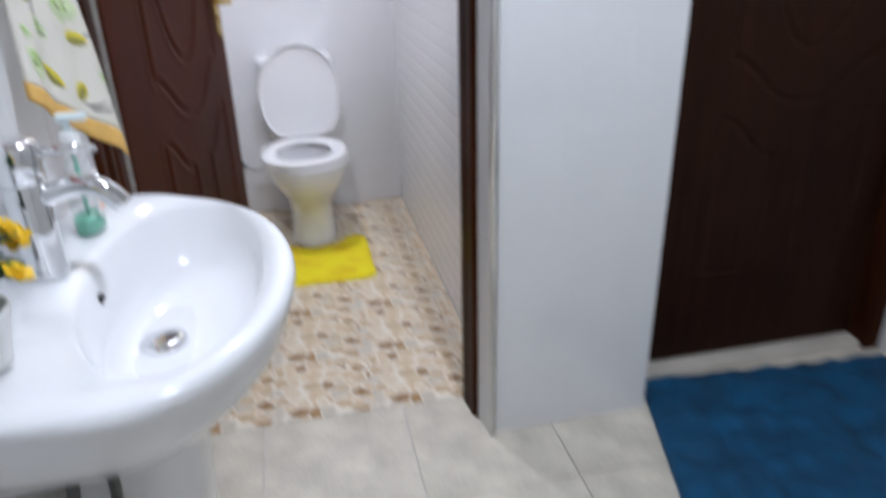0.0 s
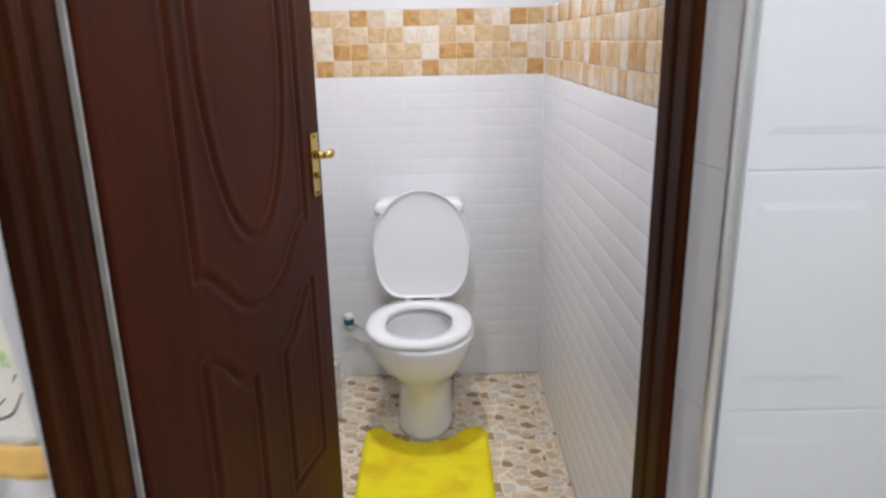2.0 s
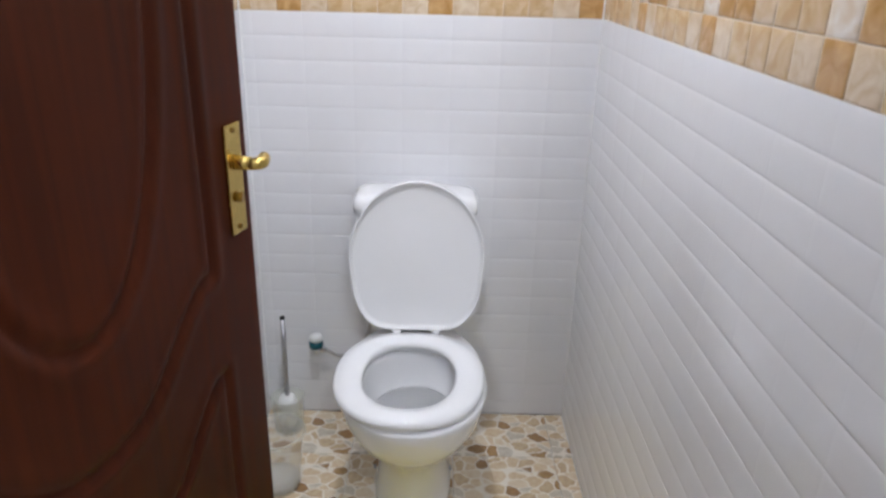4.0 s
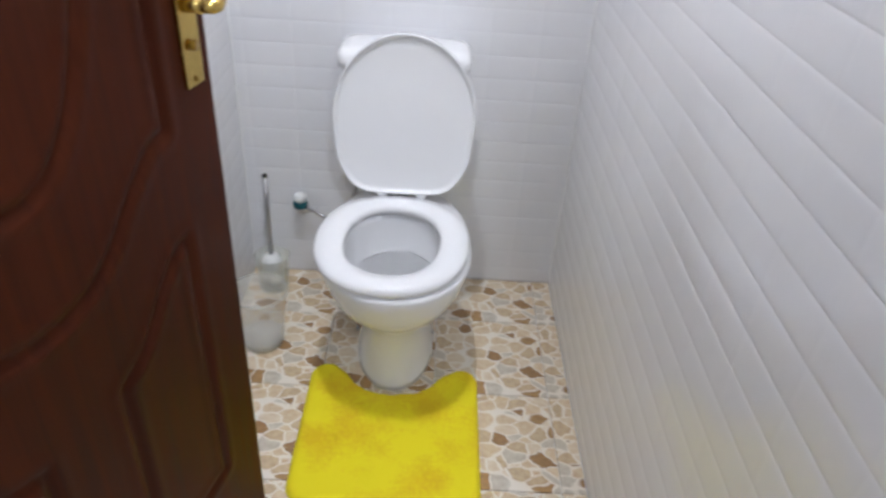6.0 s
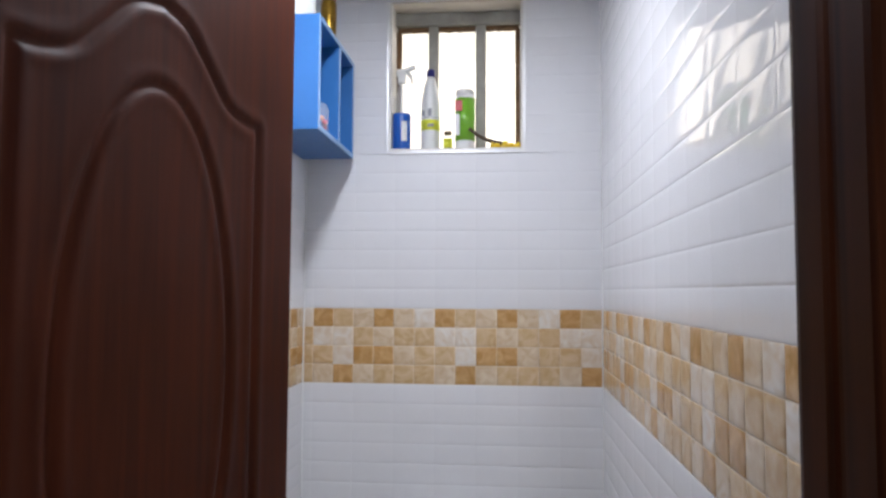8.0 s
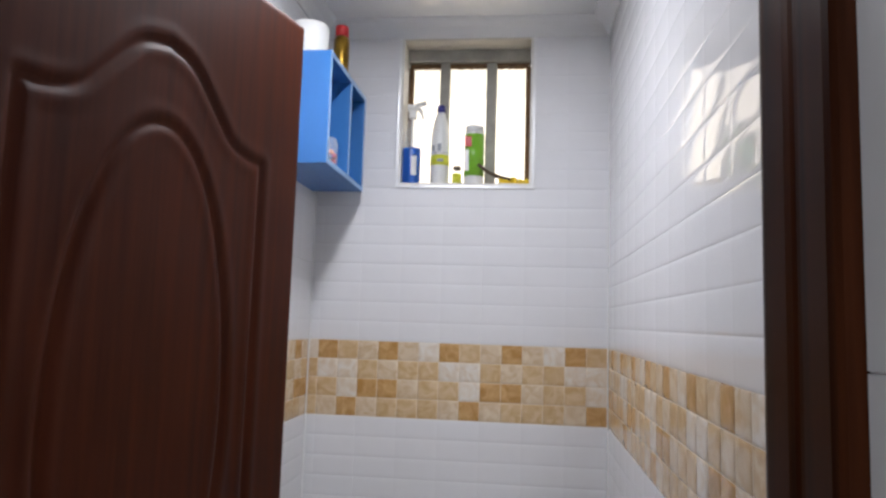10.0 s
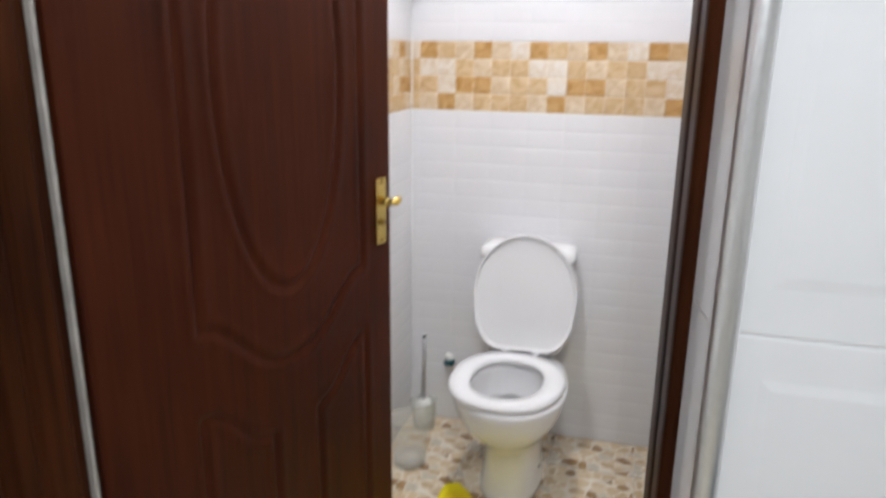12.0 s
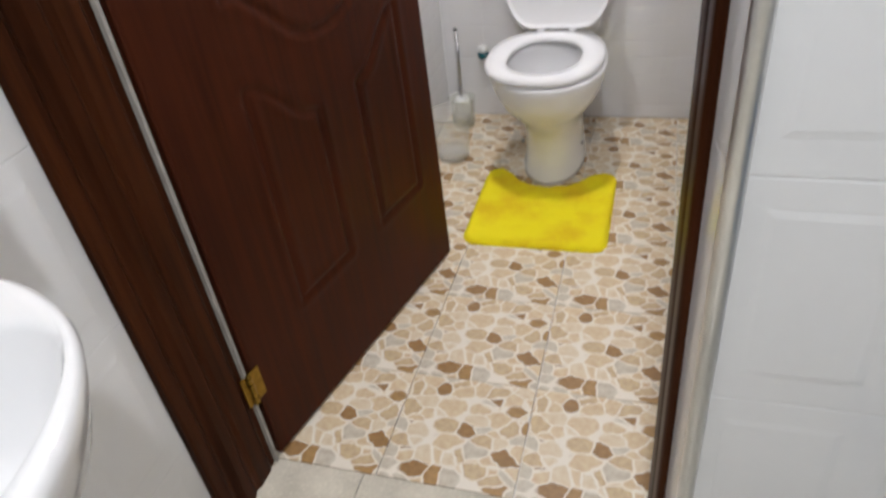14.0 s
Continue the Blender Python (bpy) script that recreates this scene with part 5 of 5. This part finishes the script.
# ---------------------------------------------------------------- wall tiles
def relief_tile_mesh(a, b, c, d, cols=3, rows=4):
    """Part a..b, c..d of a glazed tile whose face is pressed into rows of pillowed bricks. x along, z up, -y out."""
    bm = bmesh.new()
    g = 0.00015
    lo, hi = -0.0075, -0.0085

    def quad(x0, z0, x1, z1, y):
        return [bm.verts.new((x0, y, z0)), bm.verts.new((x1, y, z0)), bm.verts.new((x1, y, z1)), bm.verts.new((x0, y, z1))]

    a, b, c, d = a + g, b - g, c + g, d - g
    back, rim = quad(a, c, b, d, 0.0), quad(a, c, b, d, lo)
    for k in range(4):
        bm.faces.new((back[k], back[(k + 1) % 4], rim[(k + 1) % 4], rim[k]))
    us = sorted({a, b, *[TW * i / cols for i in range(cols + 1) if a + 0.004 < TW * i / cols < b - 0.004]})
    vs = sorted({c, d, *[TH * j / rows for j in range(rows + 1) if c + 0.004 < TH * j / rows < d - 0.004]})
    flat = len(bm.faces)
    across = ((0, 0.0), (0.02, 0.40), (0.07, 0.72), (0.20, 0.92), (0.5, 1.0), (0.80, 0.92), (0.93, 0.72), (0.98, 0.40), (1, 0.0))
    upward = ((0, 0.0), (0.022, 0.42), (0.075, 0.72), (0.20, 0.92), (0.5, 1.0), (0.76, 0.90), (0.91, 0.66), (0.972, 0.36), (1, 0.0))
    for u0, u1 in zip(us, us[1:]):
        for v0, v1 in zip(vs, vs[1:]):
            grid = [[bm.verts.new((u0 + (u1 - u0) * p, lo + (hi - lo) * h * (0.60 + 0.40 * w), v0 + (v1 - v0) * q)) for p, w in across] for q, h in upward]
            for r0, r1 in zip(grid, grid[1:]):
                for k in range(8):
                    bm.faces.new((r0[k], r0[k + 1], r1[k + 1], r1[k]))
    me = bpy.data.meshes.new("wall_tile")
    bm.to_mesh(me)
    me.polygons.foreach_set("use_smooth", [i >= flat for i in range(len(bm.faces))])
    bm.free()
    me.materials.append(TILE)
    return me


tile_cache = {}


def tile_piece(parent, frame_m, u0, v0, a, b, c, d):
    if b - a < 0.008 or d - c < 0.008:
        return
    key = tuple(round(q, 3) for q in (a, b, c, d))
    if key not in tile_cache:
        tile_cache[key] = relief_tile_mesh(a, b, c, d)
    piece("wall_tile", tile_cache[key], parent, frame_m @ Matrix.Translation((u0, 0, v0)))


def courses():
    z = Z_BAND0
    out = []
    while z > 0.001:
        out.append((z - TH, max(0.0, z - TH), z))
        z -= TH
    z = Z_BAND1
    while z < Z_TOP - 0.001:
        out.append((z, z, min(Z_TOP, z + TH)))
        z += TH
    return out


def tile_wall(parent, frame_m, length, hole=None):
    """Plain relief courses over a wall, u from one end; hole is u0, u1, z0, z1."""
    for zt, z0, z1 in courses():
        u = 0.0
        while u < length - 0.001:
            a, b, c, d = 0.0, min(TW, length - u), z0 - zt, z1 - zt
            if hole and u < hole[1] and u + b > hole[0] and z0 < hole[3] and z1 > hole[2]:
                h0, h1, g0, g1 = max(a, hole[0] - u), min(b, hole[1] - u), max(c, hole[2] - zt), min(d, hole[3] - zt)
                for q in ((a, h0, c, d), (h1, b, c, d), (h0, h1, c, g0), (h0, h1, g1, d)):
                    tile_piece(parent, frame_m, u, zt, *q)
            else:
                tile_piece(parent, frame_m, u, zt, a, b, c, d)
            u += TW


# along -x on the back wall, along -y on the right wall, along +y on the left wall
BACK = Matrix(((-1, 0, 0, 0.0), (0, 1, 0, D), (0, 0, 1, 0), (0, 0, 0, 1)))
RIGHT = Matrix(((0, 1, 0, D), (-1, 0, 0, 0.0), (0, 0, 1, 0), (0, 0, 0, 1)))
LEFT = Matrix(((0, -1, 0, X_LEFT - D), (-1, 0, 0, 0.0), (0, 0, 1, 0), (0, 0, 0, 1)))
tile_wall(wall_back, BACK, -X_LEFT, (-WIN[1], -WIN[0], WIN[2], WIN[3]))
tile_wall(wall_right, RIGHT, -Y_DOOR)
tile_wall(wall_left, LEFT, -Y_DOOR)

# mosaic band: each decor tile is a grid of little pillowed squares
SHADES = ["131032", "212200", "331220", "122213"]
CW, CH = TW / 6, (Z_BAND1 - Z_BAND0) / 4


def cell_mesh(w, h, material):
    bm = bmesh.new()
    g = 0.0005
    rows = []
    for i, y in ((g, 0.0), (g, -0.0066), (g + 0.0012, -0.0075), (g + 0.0034, -0.0081), (g + 0.010, -0.0085)):
        rows.append([bm.verts.new(p) for p in ((i, y, i), (w - i, y, i), (w - i, y, h - i), (i, y, h - i))])
    for p, q in zip(rows, rows[1:]):
        for k in range(4):
            bm.faces.new((p[k], p[(k + 1) % 4], q[(k + 1) % 4], q[k]))
    bm.faces.new(rows[-1])
    me = bpy.data.meshes.new("mosaic_cell")
    bm.to_mesh(me)
    me.polygons.foreach_set("use_smooth", [i > 3 for i in range(len(me.polygons))])
    bm.free()
    me.materials.append(material)
    return me


cell_cache = {}


def mosaic(parent, frame_m, length, flip):
    part("band_bed", boxed(0, -0.0069, Z_BAND0, length, -0.0002, Z_BAND1), BAND_JOINT, parent).matrix_basis = frame_m
    n = math.ceil(length / CW - 0.02)
    for i in range(n):
        w = min(CW, length - i * CW)
        if w < 0.012:
            continue
        for j in range(4):
            col = (5 - i % 6) if flip else i % 6
            shade = int(SHADES[3 - j][col])
            key = (round(w, 3), shade)
            if key not in cell_cache:
                cell_cache[key] = cell_mesh(w, CH, CELLS[shade])
            piece("mosaic_cell", cell_cache[key], parent, frame_m @ Matrix.Translation((i * CW, 0, Z_BAND0 + j * CH)))


mosaic(wall_back, BACK, -X_LEFT, True)
mosaic(wall_right, RIGHT, -Y_DOOR, False)
mosaic(wall_left, LEFT, -Y_DOOR, False)


# hall tiles: large white tiles with two raised panels each
def hall_tile_mesh(w, h, panels):
    bm = bmesh.new()

    def quad(x0, z0, x1, z1, y):
        return [bm.verts.new((x0, y, z0)), bm.verts.new((x1, y, z0)), bm.verts.new((x1, y, z1)), bm.verts.new((x0, y, z1))]

    g = 0.0003
    a, b, c = quad(g, g, w - g, h - g, 0), quad(g, g, w - g, h - g, -0.0075), quad(g + 0.0025, g + 0.0025, w - g - 0.0025, h - g - 0.0025, -0.008)
    for p, q in ((a, b), (b, c)):
        for k in range(4):
            bm.faces.new((p[k], p[(k + 1) % 4], q[(k + 1) % 4], q[k]))
    bm.faces.new(c)
    for x0, x1 in panels:
        if x1 - x0 < 0.05:
            continue
        o, q = quad(x0, 0.040, x1, h - 0.036, -0.0079), quad(x0 + 0.011, 0.051, x1 - 0.011, h - 0.047, -0.0090)
        for k in range(4):
            bm.faces.new((o[k], o[(k + 1) % 4], q[(k + 1) % 4], q[k]))
        bm.faces.new(q)
    me = bpy.data.meshes.new("hall_tile")
    bm.to_mesh(me)
    bm.free()
    me.materials.append(HALL_TILE)
    return me


hall_cache = {}


def hall_wall(parent, frame_m, length, first):
    part("grout_bed", boxed(0, -0.0070, 0, length - 0.001, -0.0004, 2.5), GROUT, parent).matrix_basis = frame_m
    hz = 0.3105
    z = -0.0395
    while z < 2.5:
        z0, z1 = max(0, z), min(2.5, z + hz)
        u = first - 0.38
        while u < length:
            a, b = max(0.0, u), min(length, u + 0.38)
            if b - a > 0.02 and z1 - z0 > 0.02:
                key = (round(b - a, 3), round(z1 - z0, 3), round(a - u, 3))
                if key not in hall_cache:
                    panels = [(max(p, a - u) - (a - u) + 0.002, min(q, b - u) - (a - u) - 0.002) for p, q in ((0.030, 0.170), (0.210, 0.350))]
                    hall_cache[key] = hall_tile_mesh(b - a, z1 - z0, panels if z1 - z0 > 0.2 else [])
                piece("hall_tile", hall_cache[key], parent, frame_m @ Matrix.Translation((a, 0, z0)))
            u += 0.38
        z += hz


PILLAR = Matrix(((1, 0, 0, -0.060), (0, 1, 0, Y_HALL + 0.008), (0, 0, 1, 0), (0, 0, 0, 1)))
HALL_L = Matrix(((0, -1, 0, X_HALL - 0.008), (-1, 0, 0, Y_HALL + 0.002), (0, 0, 1, 0), (0, 0, 0, 1)))
hall_wall(wall_pillar, PILLAR, 0.460, 0.38)
hall_wall(wall_hall_left, HALL_L, 2.45, 0.38)
RETURN = Matrix(((0, -1, 0, 0.392), (1, 0, 0, Y_HALL + 0.010), (0, 0, 1, 0), (0, 0, 0, 1)))
hall_wall(wall_pillar, RETURN, 0.19, 0.38)
